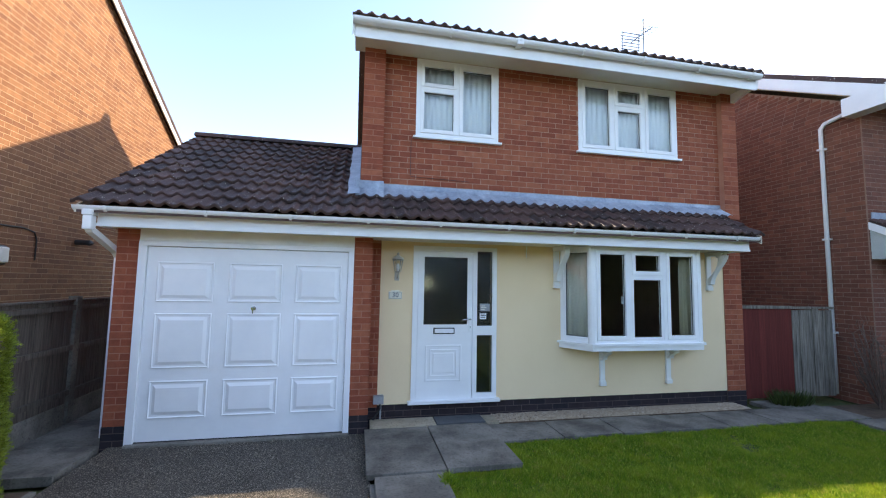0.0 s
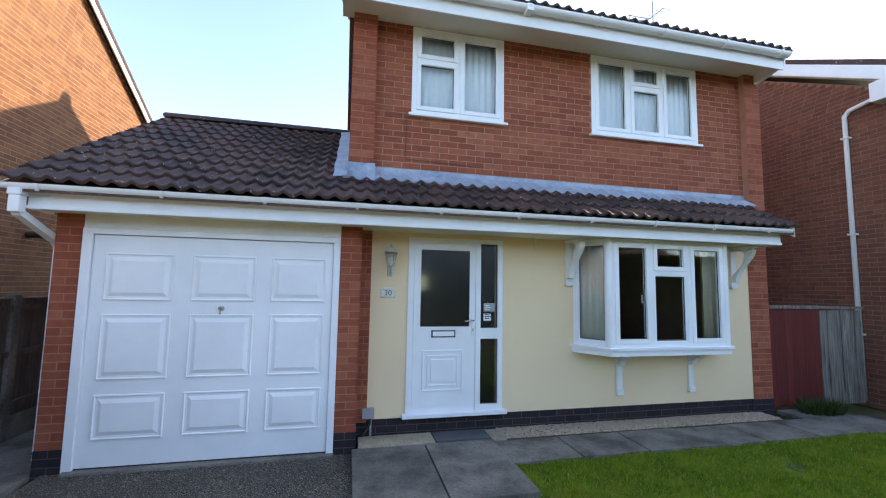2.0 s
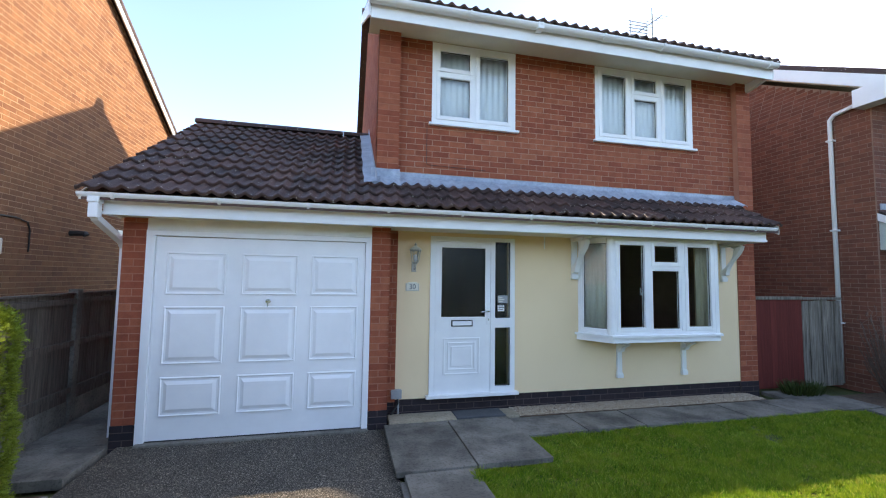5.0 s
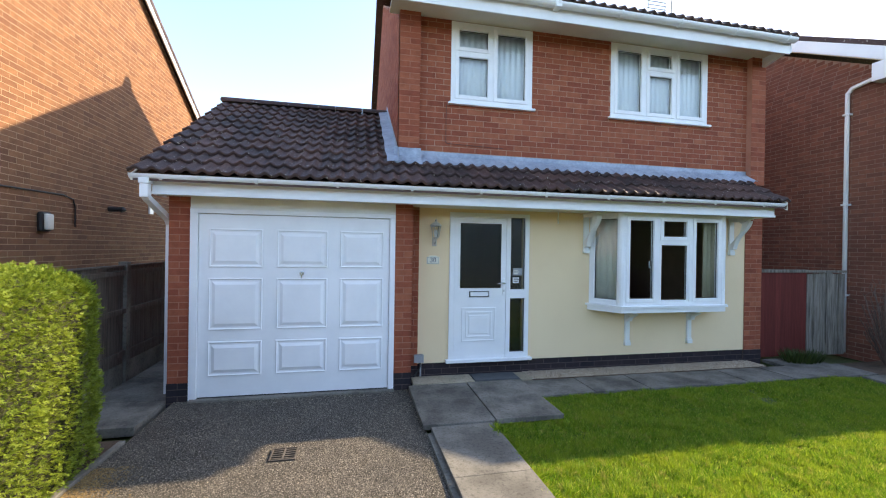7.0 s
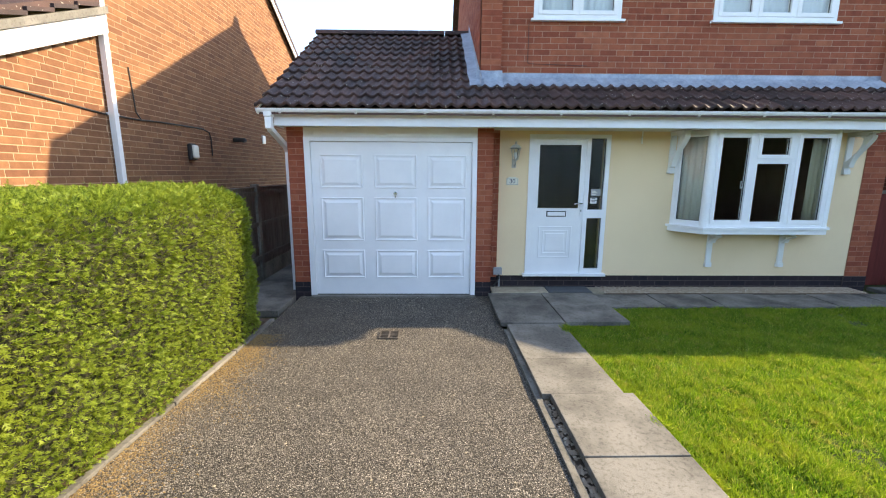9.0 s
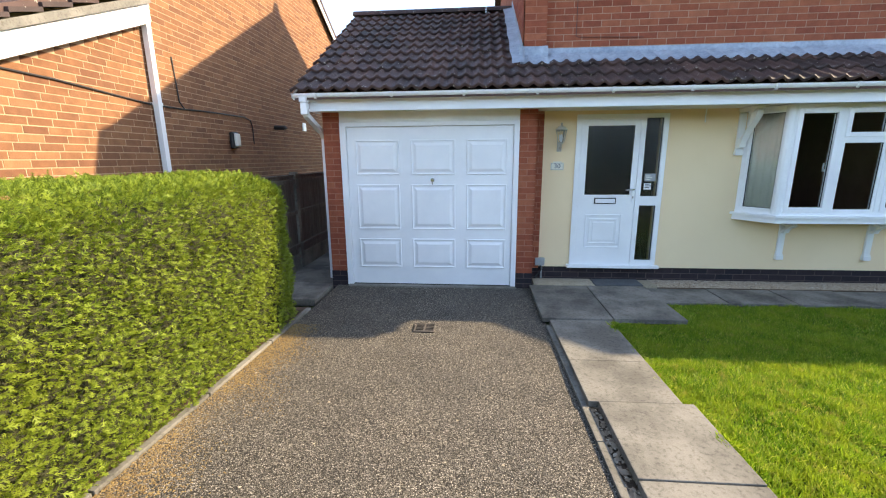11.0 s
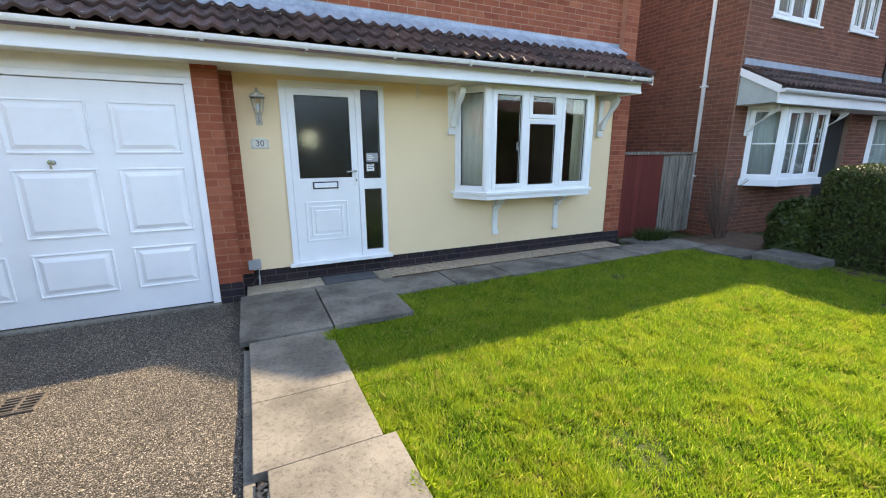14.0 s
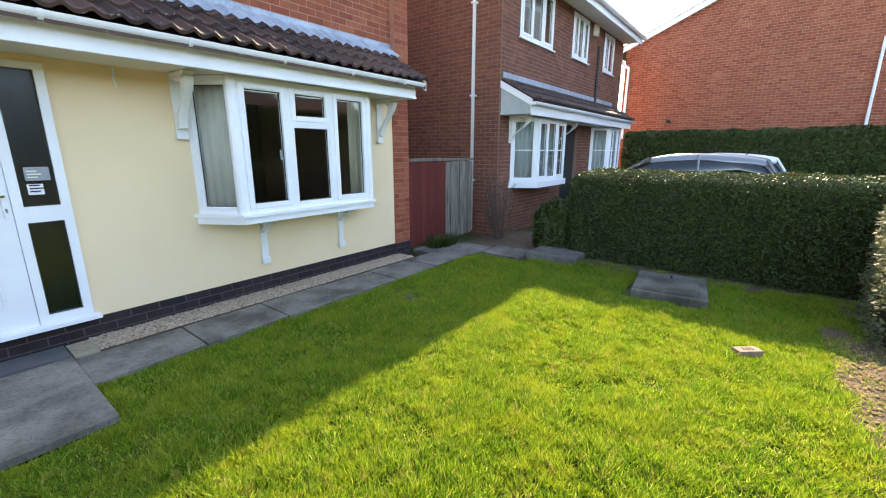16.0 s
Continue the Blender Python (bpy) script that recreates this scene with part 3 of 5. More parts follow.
# upper wall, in stretcher bond, and its two shallow piers
upper = brick_wall("wall_upper", house, F, 0.37, 5.62, 2.80, 4.88, 0.25, PUP, singles=300)
for a, b in ((0.10, 0.37), (5.62, 5.88)):
    brick_wall("pier", house, facing(0, UY - 0.09), a, b, 2.80, 4.88, 0.34, mortar="mortar_red")
part("pier_return", boxes((0.10, 0.106, UY - 0.085, UY + 0.2, 2.3, 4.9)), M["mortar"], house)
# side walls, with gables
RIDGE_Y, RIDGE_Z, EAVE_Z, REAR = 9.2, 7.52, 4.95, 13.1
def gable_wall(name, parent, x, y0, y1, z0, ze, deg, pitch, thick=0.25, mat="brick_rest", mortar="mortar", bricks=True, label=""):
    """A side wall that ends in a gable; deg 90 faces +x and runs from y0 up to y1, -90 faces -x and runs down from y1."""
    L = y1 - y0
    zr = ze + pitch * L / 2
    bm = prism([(0, z0), (L, z0), (L, ze), (L / 2, zr), (0, ze)], 0, thick, "y")
    w = part(name, bm, M[mortar], parent, label)
    w.matrix_local = facing(x, y0 if deg > 0 else y1, deg)
    if bricks:
        lay_bricks(w, Matrix(), 0, L, z0, zr, (), M[mat], M[mat], 0, lambda z: ((0, L) if z <= ze else ((z - ze) / pitch, L - (z - ze) / pitch)))
    return w
gable_wall("wall_west", house, 0.10, UY + 0.02, REAR, 2.2, 4.85, -90, 0.59)
gable_wall("wall_east", house, 5.87, UY + 0.02, REAR, 0.0, 4.85, 90, 0.59)
# Assumed opening, added to let sky through for the front door's glow.
part("wall_rear", holed_wall(0.1, 5.87, REAR - 0.2, REAR, 0, 4.85, [(1.35, 2.5, 1.2, 2.4)]), M["mortar"], house)
# rendered ground-floor wall on a dark brick plinth
DOOR = (0.80, 1.925, 0.22, 2.215)
BAY = (2.86, 5.0, 0.99, 2.22)
lower = part("wall_rendered", holed_wall(0.27, 5.54, WY, WY + 0.25, 0.222, 2.60, [DOOR, BAY]), M["render"], house, "smooth pale yellow painted render")
plinth = brick_wall("plinth", house, facing(0, WY + 0.012), 0.27, 5.54, -0.082, 0.218, 0.2, (), "blue_brick", "blue_brick", "mortar_dark", 100)
for a, b in ((5.54, 5.86),):
    brick_wall("pier", house, facing(0, UY - 0.09), a, b, 0.218, 2.6, 0.34, mortar="mortar_red")
    brick_wall("pier_foot", house, facing(0, UY - 0.095), a - 0.005, b + 0.005, -0.082, 0.218, 0.34, (), "blue_brick", "blue_brick", "mortar_dark", 30)
# garage piers
for a, b, deg in ((-2.43, -2.215, 0), (0.055, 0.27, 0)):
    brick_wall("garage_pier", house, facing(0, GY), a, b, 0.19, 2.30, 0.3, singles=80, mortar="mortar_red")
    brick_wall("pier_foot", house, facing(0, GY - 0.006), a - 0.004, b + 0.004, -0.1, 0.185, 0.3, (), "blue_brick", "blue_brick", "mortar_dark", 20)
brick_wall("brick_strip", house, facing(0, WY - 0.035), 0.27, 0.385, 0.205, 2.27, 0.1, mortar="mortar_red")
brick_wall("pier_side", house, facing(0.268, GY, 90), 0.0, 0.28, 0.19, 2.6, 0.02)
brick_wall("garage_side", house, facing(-2.424, 9.0, -90), 0.0, 3.96, -0.1, 2.35, 0.2)
part("garage_inside", boxes((-2.2, 0.1, 9.0, 9.1, 0, 4.0), (0.09, 0.25, GY + 0.3, REAR, 0.0, 2.3)), M["plaster"], house)
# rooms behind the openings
# Added hole and tinted pane: they set the glow behind the frosted door glass.
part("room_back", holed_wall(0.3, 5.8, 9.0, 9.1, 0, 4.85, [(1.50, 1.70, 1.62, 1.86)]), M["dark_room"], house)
part("glow_pane", boxes((1.49, 1.71, 9.03, 9.04, 1.61, 1.87)), glass_material("glow_dimming_glass", 0.3, (0.40, 0.36, 0.28)), house)
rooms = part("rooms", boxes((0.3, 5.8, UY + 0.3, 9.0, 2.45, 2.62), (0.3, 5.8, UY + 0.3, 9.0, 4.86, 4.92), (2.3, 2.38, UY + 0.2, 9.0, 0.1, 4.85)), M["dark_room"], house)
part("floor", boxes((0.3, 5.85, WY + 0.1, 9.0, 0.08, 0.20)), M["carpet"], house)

# main roof
def slope_axes(x0, y0, z0, pitch):
    """Axes of a slope that faces -y and climbs towards +y."""
    return pose(x0, y0, z0, math.degrees(math.atan(pitch)))
P = 0.59
roof = part("roof", prism([(4.80, 4.86), (9.2, 4.86 + P * 4.4), (13.6, 4.86), (13.6, 4.94), (9.2, 4.94 + P * 4.4), (4.80, 4.94)], -0.04, 5.90), M["tile"], house, "dark brown concrete tiles")
tile_slope(roof, slope_axes(-0.06, 4.78, 4.885, P), 5.95, 1)
part("ridge", prism([(9.2 + 0.13 * math.cos(a), 7.53 + 0.11 * math.sin(a)) for a in [math.pi * k / 8 for k in range(9)]], -0.05, 5.91), M["tile"], house)
part("fascia", boxes((-0.03, 5.86, 4.875, 4.90, 4.70, 4.90), bevel=0.004), M["white_paint"], house)
part("soffit", boxes((-0.03, 5.86, 4.90, UY + 0.02, 4.80, 4.82)), M["cream"], house)
part("bargeboard", prism([(4.875, 4.72), (9.2, 4.72 + P * 4.33), (9.2, 4.90 + P * 4.33), (4.86, 4.90)], -0.06, -0.035), M["white_paint"], house)
part("bargeboard", prism([(4.875, 4.72), (9.2, 4.72 + P * 4.33), (9.2, 4.90 + P * 4.33), (4.86, 4.90)], 5.86, 5.885), M["white_paint"], house)
part("box_end", prism([(4.90, 4.74), (5.26, 4.66), (5.26, 4.8), (4.9, 4.8)], 5.80, 5.86), M["white_paint"], house)
gutter(house, -0.05, 5.86, 4.815, 4.895, 0.06, [0.25, 1.15, 2.06, 2.97, 3.88, 4.8, 5.7])
part("gutter_union", boxes((2.02, 2.10, 4.75, 4.88, 4.82, 4.905), bevel=0.01), M["upvc"], house)

# garage and porch roof: one long pitch over the garage that runs on as a lean-to
GP = 0.576
EY, EZ = 4.60, 2.455
RZ = EZ - 0.03
g_roof = part("garage_roof", prism([(EY, RZ - 0.06), (7.47, RZ - 0.06 + GP * (7.47 - EY)), (10.3, RZ - 0.06), (10.3, RZ), (7.47, RZ + GP * (7.47 - EY)), (EY, RZ)], -2.60, 0.10), M["tile"], house, "dark brown concrete tiles with pale lichen")
tile_slope(g_roof, slope_axes(-2.63, EY - 0.035, EZ - 0.022, GP), 2.70, 11, seed=5)
p_roof = part("porch_roof", prism([(EY, RZ - 0.06), (UY, RZ - 0.06 + GP * (UY - EY)), (UY, RZ + GP * (UY - EY)), (EY, RZ)], 0.10, 5.50), M["tile"], house, "brown concrete tiles with pale lichen")
tile_slope(p_roof, slope_axes(0.07, EY - 0.035, EZ - 0.022, GP), 5.43, 3, seed=8)
part("verge", prism([(EY, EZ - 0.11), (UY, EZ - 0.11 + GP * (UY - EY)), (UY, EZ + GP * (UY - EY)), (EY, EZ)], 5.485, 5.51), M["cream"], house)
part("verge", prism([(EY, EZ - 0.09), (7.47, EZ - 0.09 + GP * (7.47 - EY)), (7.47, EZ - 0.02 + GP * (7.47 - EY)), (EY, EZ - 0.02)], -2.62, -2.60), M["cream"], house)
for k in range(6):
    a = -2.64 + 0.46 * k
    part("ridge_tile", prism([(7.47 + 0.12 * math.cos(t), EZ + 0.01 + GP * 2.87 + 0.09 * math.sin(t)) for t in [math.pi * q / 8 for q in range(9)]], a, a + 0.452), M["tile"], g_roof)
part("gable_garage", prism([(5.0, 2.3), (9.9, 2.3), (7.47, EZ + GP * 2.8)], -2.42, -2.3), M["mortar"], house)
# lead flashing: along the wall, and stepped up the side
def dressed_lead(name, x0, x1, rows):
    """A lead apron dressed down over the rolls of the tiles; rows: (y, height over the slope or None, z) from foot to head."""
    bm = bmesh.new()
    n = int((x1 - x0) / 0.0187)
    g = []
    for i in range(n + 1):
        x = x0 + (x1 - x0) * i / n
        roll = 0.034 * (0.5 - 0.5 * math.cos(4 * math.pi * ((x - 0.07) % 0.3017) / 0.3017)) ** 1.6
        col = []
        for k, (y, over, z) in enumerate(rows):
            zz = EZ + GP * (y - EY) + over + roll * (1 - k / len(rows)) if over is not None else z
            col.append(bm.verts.new((x, y + 0.012 * noise.noise((3 * x, k, 0)), zz + 0.006 * noise.noise((6 * x, 2.0 * k, 3)))))
        g.append(col)
    for a, b in zip(g, g[1:]):
        for k in range(len(rows) - 1):
            bm.faces.new((a[k], b[k], b[k + 1], a[k + 1]))
    return part(name, bm, M["lead"], house, "grey-blue lead flashing with dents", True)
dressed_lead("flashing", 0.36, 5.62, [(5.12, 0.056, 0), (5.18, 0.062, 0), (5.25, 0.070, 0), (5.31, 0.080, 0), (UY - 0.012, None, 2.95), (UY - 0.010, None, 3.02)])
dressed_lead("flashing", 0.04, 0.39, [(5.06, 0.066, 0), (5.12, 0.072, 0), (5.18, 0.080, 0), (5.235, 0.09, 0), (UY - 0.103, None, 2.93), (UY - 0.101, None, 3.03)])
bm = bmesh.new()
lo = []
for k in range(13):
    y = 5.04 + (7.45 - 5.04) * k / 12
    z = EZ + GP * (y - EY)
    lo.append([bm.verts.new((-0.055 + 0.008 * math.sin(k * 2.1), y, z + 0.088)), bm.verts.new((0.03, y, z + 0.098)), bm.verts.new((0.088, y, z + 0.108)), bm.verts.new((0.092, y, z + 0.20))])
for a, b in zip(lo, lo[1:]):
    for i in range(3):
        bm.faces.new((a[i], a[i + 1], b[i + 1], b[i]))
part("valley_flashing", bm, M["lead"], house, "grey-blue lead flashing up the side wall")

part("fascia", boxes((-2.47, 5.41, 4.70, 4.722, 2.245, 2.41), bevel=0.004), M["white_paint"], house)
part("fascia_trim", boxes((-2.475, 5.415, 4.69, 4.70, 2.245, 2.275), bevel=0.003), M["white_paint"], house)
part("soffit", boxes((-2.46, 0.27, 4.722, GY + 0.05, 2.262, 2.278), (0.27, 5.40, 4.722, WY + 0.02, 2.262, 2.278)), M["cream"], house)
part("eaves_end", boxes((5.395, 5.415, 4.722, WY + 0.02, 2.245, 2.50)), M["white_paint"], house)
part("eaves_end", boxes((-2.475, -2.455, 4.722, GY, 2.245, 2.45)), M["white_paint"], house)
gutter(house, -2.63, 5.46, 4.632, 2.435, 0.055, [-2.35, -1.45, -0.62, 0.2, 1.02, 1.85, 2.7, 3.5, 4.3, 5.1])
dp = part("downpipe", tube([(-2.50, 4.632, 2.40), (-2.50, 4.632, 2.24), (-2.50, 4.66, 2.20), (-2.475, 5.08, 2.02), (-2.475, 5.14, 1.96), (-2.475, 5.14, 0.05)], 0.031, 4, True), M["upvc"], house, "square white plastic downpipe")
part("outlet", boxes((-2.548, -2.452, 4.582, 4.685, 2.34, 2.40), (-2.540, -2.460, 4.59, 4.675, 2.20, 2.34), bevel=0.012), M["upvc"], dp)

# garage door: up-and-over, nine raised panels
part("garage_header", boxes((-2.215, 0.055, GY - 0.004, GY + 0.05, 2.13, 2.29), (-2.215, 0.055, GY - 0.012, GY - 0.004, 2.137, 2.150), bevel=0.003), M["weathered_white"], house)
gframe = part("garage_frame", boxes((-2.215, -2.135, GY - 0.02, GY + 0.05, 0.0, 2.13), (-0.012, 0.055, GY - 0.02, GY + 0.05, 0.0, 2.13), (-2.215, 0.055, GY - 0.022, GY + 0.05, 2.085, 2.135), bevel=0.005), M["white_paint"], house)
gdoor = part("garage_door", boxes((-2.132, -0.015, GY + 0.008, GY + 0.045, 0.018, 2.08), bevel=0.004), M["white_paint"], house, "white steel up-and-over garage door with nine raised panels")
cols, rws = ((-2.03, -1.46), (-1.31, -0.74), (-0.60, -0.085)), ((0.25, 0.645), (0.77, 1.36), (1.48, 1.92))
for a, b in cols:
    for c, d in rws:
        bm = bmesh.new()
        def ring(k, v):
            return [bm.verts.new(p) for p in ((a + k, v, c + k), (b - k, v, c + k), (b - k, v, d - k), (a + k, v, d - k))]
        rs = [ring(0, GY + 0.012), ring(0.004, GY - 0.004), ring(0.014, GY - 0.006), ring(0.022, GY + 0.005), ring(0.040, GY + 0.005), ring(0.075, GY - 0.010)]
        for p, q in zip(rs, rs[1:]):
            for i in range(4):
                bm.faces.new((p[i], p[(i + 1) % 4], q[(i + 1) % 4], q[i]))
        bm.faces.new(rs[-1])
        part("panel", bm, M["white_paint"], gdoor)
lockset = part("handle", lathe([(0.024, 0), (0.024, 0.006), (0.010, 0.008), (0.010, 0.03), (0.022, 0.032), (0.022, 0.045)], (0, 0, 0)), M["steel"], gdoor, "small chrome turn handle")
lockset.matrix_local = pose(-1.03, GY + 0.005, 1.415, 90)
part("lever", boxes((-1.037, -1.023, GY - 0.05, GY - 0.035, 1.36, 1.43), bevel=0.004), M["steel"], gdoor)
part("weather_strip", boxes((-2.13, -0.015, GY + 0.0, GY + 0.03, 0.004, 0.022)), M["black"], gdoor)

# front door with its side light
dframe = part("door_frame", holed_wall(0.80, 1.925, WY - 0.02, WY + 0.05, 0.24, 2.215, [(0.865, 1.595, 0.241, 2.15), (1.655, 1.865, 0.33, 1.065), (1.655, 1.865, 1.185, 2.165)]), M["upvc"], house)
part("threshold", boxes((0.76, 1.965, WY - 0.075, WY + 0.05, 0.222, 0.262), bevel=0.008), M["upvc"], dframe)
for c, d in ((0.33, 1.065), (1.185, 2.165)):
    part("pane", boxes((1.65, 1.87, WY + 0.012, WY + 0.02, c - 0.005, d + 0.005)), M["frosted"], dframe).visible_shadow = False
    part("gasket", boxes((1.655, 1.663, WY + 0.004, WY + 0.014, c, d), (1.857, 1.865, WY + 0.004, WY + 0.014, c, d), (1.655, 1.865, WY + 0.004, WY + 0.014, c, c + 0.008), (1.655, 1.865, WY + 0.004, WY + 0.014, d - 0.008, d)), M["black"], dframe)
y0 = WY - 0.012
fdoor = part("front_door", holed_wall(0.868, 1.592, y0, y0 + 0.05, 0.245, 2.148, [(0.935, 1.53, 1.195, 2.085)]), M["upvc"], house, "white plastic front door with frosted upper glass")
part("door_beading", holed_wall(0.925, 1.54, y0 - 0.006, y0, 1.185, 2.095, [(0.945, 1.52, 1.205, 2.075)]), M["upvc"], fdoor)
part("pane", boxes((0.93, 1.535, y0 + 0.018, y0 + 0.026, 1.19, 2.09)), M["frosted"], fdoor).visible_shadow = False
part("gasket", boxes((0.935, 0.944, y0 + 0.006, y0 + 0.018, 1.195, 2.085), (1.521, 1.53, y0 + 0.006, y0 + 0.018, 1.195, 2.085), (0.935, 1.53, y0 + 0.006, y0 + 0.018, 1.195, 1.204), (0.935, 1.53, y0 + 0.006, y0 + 0.018, 2.076, 2.085)), M["black"], fdoor)
for k, (g, h) in enumerate(((0.0, 0.012), (0.055, 0.010), (0.085, 0.014))):
    a, b, c, d = 0.975 + g, 1.42 + 0.03 - g, 0.49 + g, 0.945 - g
    t = 0.022 if k < 2 else 0.20
    if k < 2:
        part("panel_moulding", boxes((a, a + t, y0 - 0.010, y0, c, d), (b - t, b, y0 - 0.010, y0, c, d), (a + t, b - t, y0 - 0.010, y0, c, c + t), (a + t, b - t, y0 - 0.010, y0, d - t, d), bevel=0.004), M["upvc"], fdoor)
    else:
        part("raised_panel", boxes((a + 0.015, b - 0.015, y0 - 0.008, y0 + 0.018, c + 0.015, d - 0.015), bevel=0.008), M["upvc"], fdoor)
slot = part("letterbox", boxes((1.075, 1.355, y0 - 0.012, y0 + 0.002, 1.085, 1.165), bevel=0.005), M["black"], fdoor, "white letterbox flap with a dark rim")
part("flap", boxes((1.09, 1.34, y0 - 0.018, y0 - 0.011, 1.098, 1.152), bevel=0.004), M["upvc"], slot)
hplate = part("handle_plate", boxes((1.545, 1.578, y0 - 0.012, y0 + 0.001, 1.11, 1.34), bevel=0.005), M["upvc"], fdoor)
part("lever", tube([(1.562, y0 - 0.01, 1.275), (1.562, y0 - 0.05, 1.275), (1.52, y0 - 0.056, 1.277), (1.45, y0 - 0.052, 1.268)], 0.009, 8), M["steel"], hplate, "chrome lever handle", True)
part("keyhole", boxes((1.556, 1.568, y0 - 0.015, y0 - 0.011, 1.155, 1.185), bevel=0.003), M["steel"], hplate)
for k, (z, s) in enumerate(((1.375, 0.10), (1.27, 0.08))):
    st = tagged(part("sticker", boxes((1.70, 1.70 + (0.14 if k == 0 else 0.09), WY + 0.007, WY + 0.011, z, z + s)), M["grey_box"] if k == 0 else M["white_paint"], None, "small printed notice stuck on the side light"), category="sticker")
    for q in range(3):
        part("print", boxes((1.712, 1.77 + 0.02 * (q % 2), WY + 0.003, WY + 0.007, z + 0.02 + 0.022 * q, z + 0.03 + 0.022 * q)), M["cream"] if k == 0 else M["black"], st)

# upper windows
casement(house, F, *PUP[0], [(0.0, 0.485, 0.0, 0.63, True), (0.0, 0.485, 0.66, 1.0, True), (0.515, 1.0, 0.0, 1.0, True)])
casement(house, F, *PUP[1], [(0.0, 0.32, 0.0, 1.0, True), (0.345, 0.655, 0.0, 0.67, True), (0.345, 0.655, 0.70, 1.0, True), (0.68, 1.0, 0.0, 1.0, True)])
for a, b, c, d in PUP:
    drape("net_curtain", F @ Matrix.Translation((0, 0.09, 0)), a + 0.02, b - 0.02, c, d - 0.05, M["curtain"], "pale blue-white gathered curtain closed behind glass", 0.006, 0.085)

# bay window on brackets
bay = part("bay_window", boxes((2.86, 5.0, WY + 0.0, WY + 0.25, 2.225, 2.262), (3.09, 4.77, 4.90, WY, 2.22, 2.262)), M["upvc"], house, "white plastic bay window with angled sides")
BY, BX0, BX1, BZ0, BZ1 = 4.89, 3.12, 4.74, 0.985, 2.255
Lx, Rx = 2.86, 5.0
ang = math.degrees(math.atan2(BY - WY, BX0 - Lx))
SL = math.hypot(BX0 - Lx, WY - BY)
for m, L, lights in ((facing(BX0, BY), BX1 - BX0, [(0.0, 0.31, 0, 1, True), (0.345, 0.655, 0.0, 0.70, False), (0.345, 0.655, 0.73, 1.0, True), (0.69, 1.0, 0, 1, True)]), (pose(Lx, WY, 0, 0, 0, ang), SL, [(0, 1, 0, 1, False)]), (pose(BX1, BY, 0, 0, 0, -ang), SL, [(0, 1, 0, 1, False)])):
    w = casement(bay, m, 0.0, L, BZ0, BZ1, lights, sill=False, rim=0.048, name="bay_light")
for x in (BX0, BX1):
    part("corner_post", lathe([(0.055, BZ0), (0.055, BZ1)], (x, BY + 0.03, 0), 12), M["upvc"], bay)
sill_out = [(2.80, WY), (3.075, 4.835), (4.785, 4.835), (5.06, WY)]
part("bay_sill", prism(sill_out, 0.960, 0.990, "z"), M["upvc"], bay)
part("bay_apron", prism([(2.83, WY), (3.09, 4.862), (4.77, 4.862), (5.03, WY)], 0.893, 0.960, "z"), M["upvc"], bay)
part("window_handle", boxes((3.585, 3.60, BY + 0.045, BY + 0.075, 1.50, 1.53), (3.584, 3.600, BY + 0.07, BY + 0.082, 1.50, 1.60), bevel=0.004), M["upvc"], bay)
drape("vertical_blind", pose(Lx + 0.05, WY + 0.05, 0, 0, 0, ang), 0.03, SL + 0.05, 1.0, 2.2, M["blind"], "cream vertical slat blind drawn across the bay's side", 0.012, 0.085, "blind")
drape("curtain", pose(4.42, BY + 0.13, 0), 0.12, 0.30, 1.0, 2.2, M["cream_curtain"], "cream curtain hanging at the bay's end", 0.02, 0.06)
drape("curtain", pose(3.16, BY + 0.12, 0), 0.0, 0.09, 1.0, 2.2, M["cream_curtain"], "cream curtain hanging at the bay's end", 0.015, 0.05)


def scroll_bracket(name, x, y, z, h, d, t, plate=True, low=0.85):
    """A carved timber bracket: a back plate, an S-curved arm and a stepped head under what it carries."""
    b = thing(name, "white painted timber bracket with a curved arm", "bracket", "brackets round the bay", at=(x, y, z))
    def wave(s, k):
        w = 0.040 + 0.016 * math.cos(6.28 * s)
        yy = -0.03 - (d - 0.07) * (0.5 - 0.5 * math.cos(math.pi * s ** 0.9)) - k * w
        zz = -h * low + (h * low - 0.06) * s + k * 0.012
        return (yy, zz)
    n = 14
    pts = [wave(i / n, -1) for i in range(n + 1)] + [wave(i / n, 1) for i in range(n, -1, -1)]
    part("arm", prism(pts, -t * 0.40, t * 0.40), M["weathered_white"], b)
    part("head", boxes((-t * 0.55, t * 0.55, -d - 0.02, 0, -0.028, 0), (-t * 0.5, t * 0.5, -d + 0.02, -0.02, -0.052, -0.028), (-t * 0.45, t * 0.45, -d + 0.05, -d + 0.13, -0.078, -0.052), bevel=0.004), M["weathered_white"], b)
    if plate:
        part("back_plate", boxes((-t * 0.45, t * 0.45, -0.028, 0, -h, -0.028), (-t * 0.55, t * 0.55, -0.045, 0, -h, -h + 0.055), (-t * 0.5, t * 0.5, -0.037, 0, -h + 0.055, -h + 0.075), bevel=0.004), M["weathered_white"], b)
    return b


scroll_bracket("bracket", 2.79, WY, 2.255, 0.56, 0.32, 0.09)
scroll_bracket("bracket", 5.27, WY, 2.255, 0.56, 0.32, 0.09)
for x in (3.47, 4.525):
    scroll_bracket("sill_bracket", x, WY, 0.893, 0.53, 0.20, 0.085, True, 0.34)
tagged(part("hook", tube([(2.35, WY - 0.02, 2.262), (2.35, WY - 0.02, 2.20), (2.33, WY - 0.05, 2.17), (2.35, WY - 0.02, 2.10)], 0.008, 8), M["white_paint"], None, "small white hook under the soffit"), category="hook")

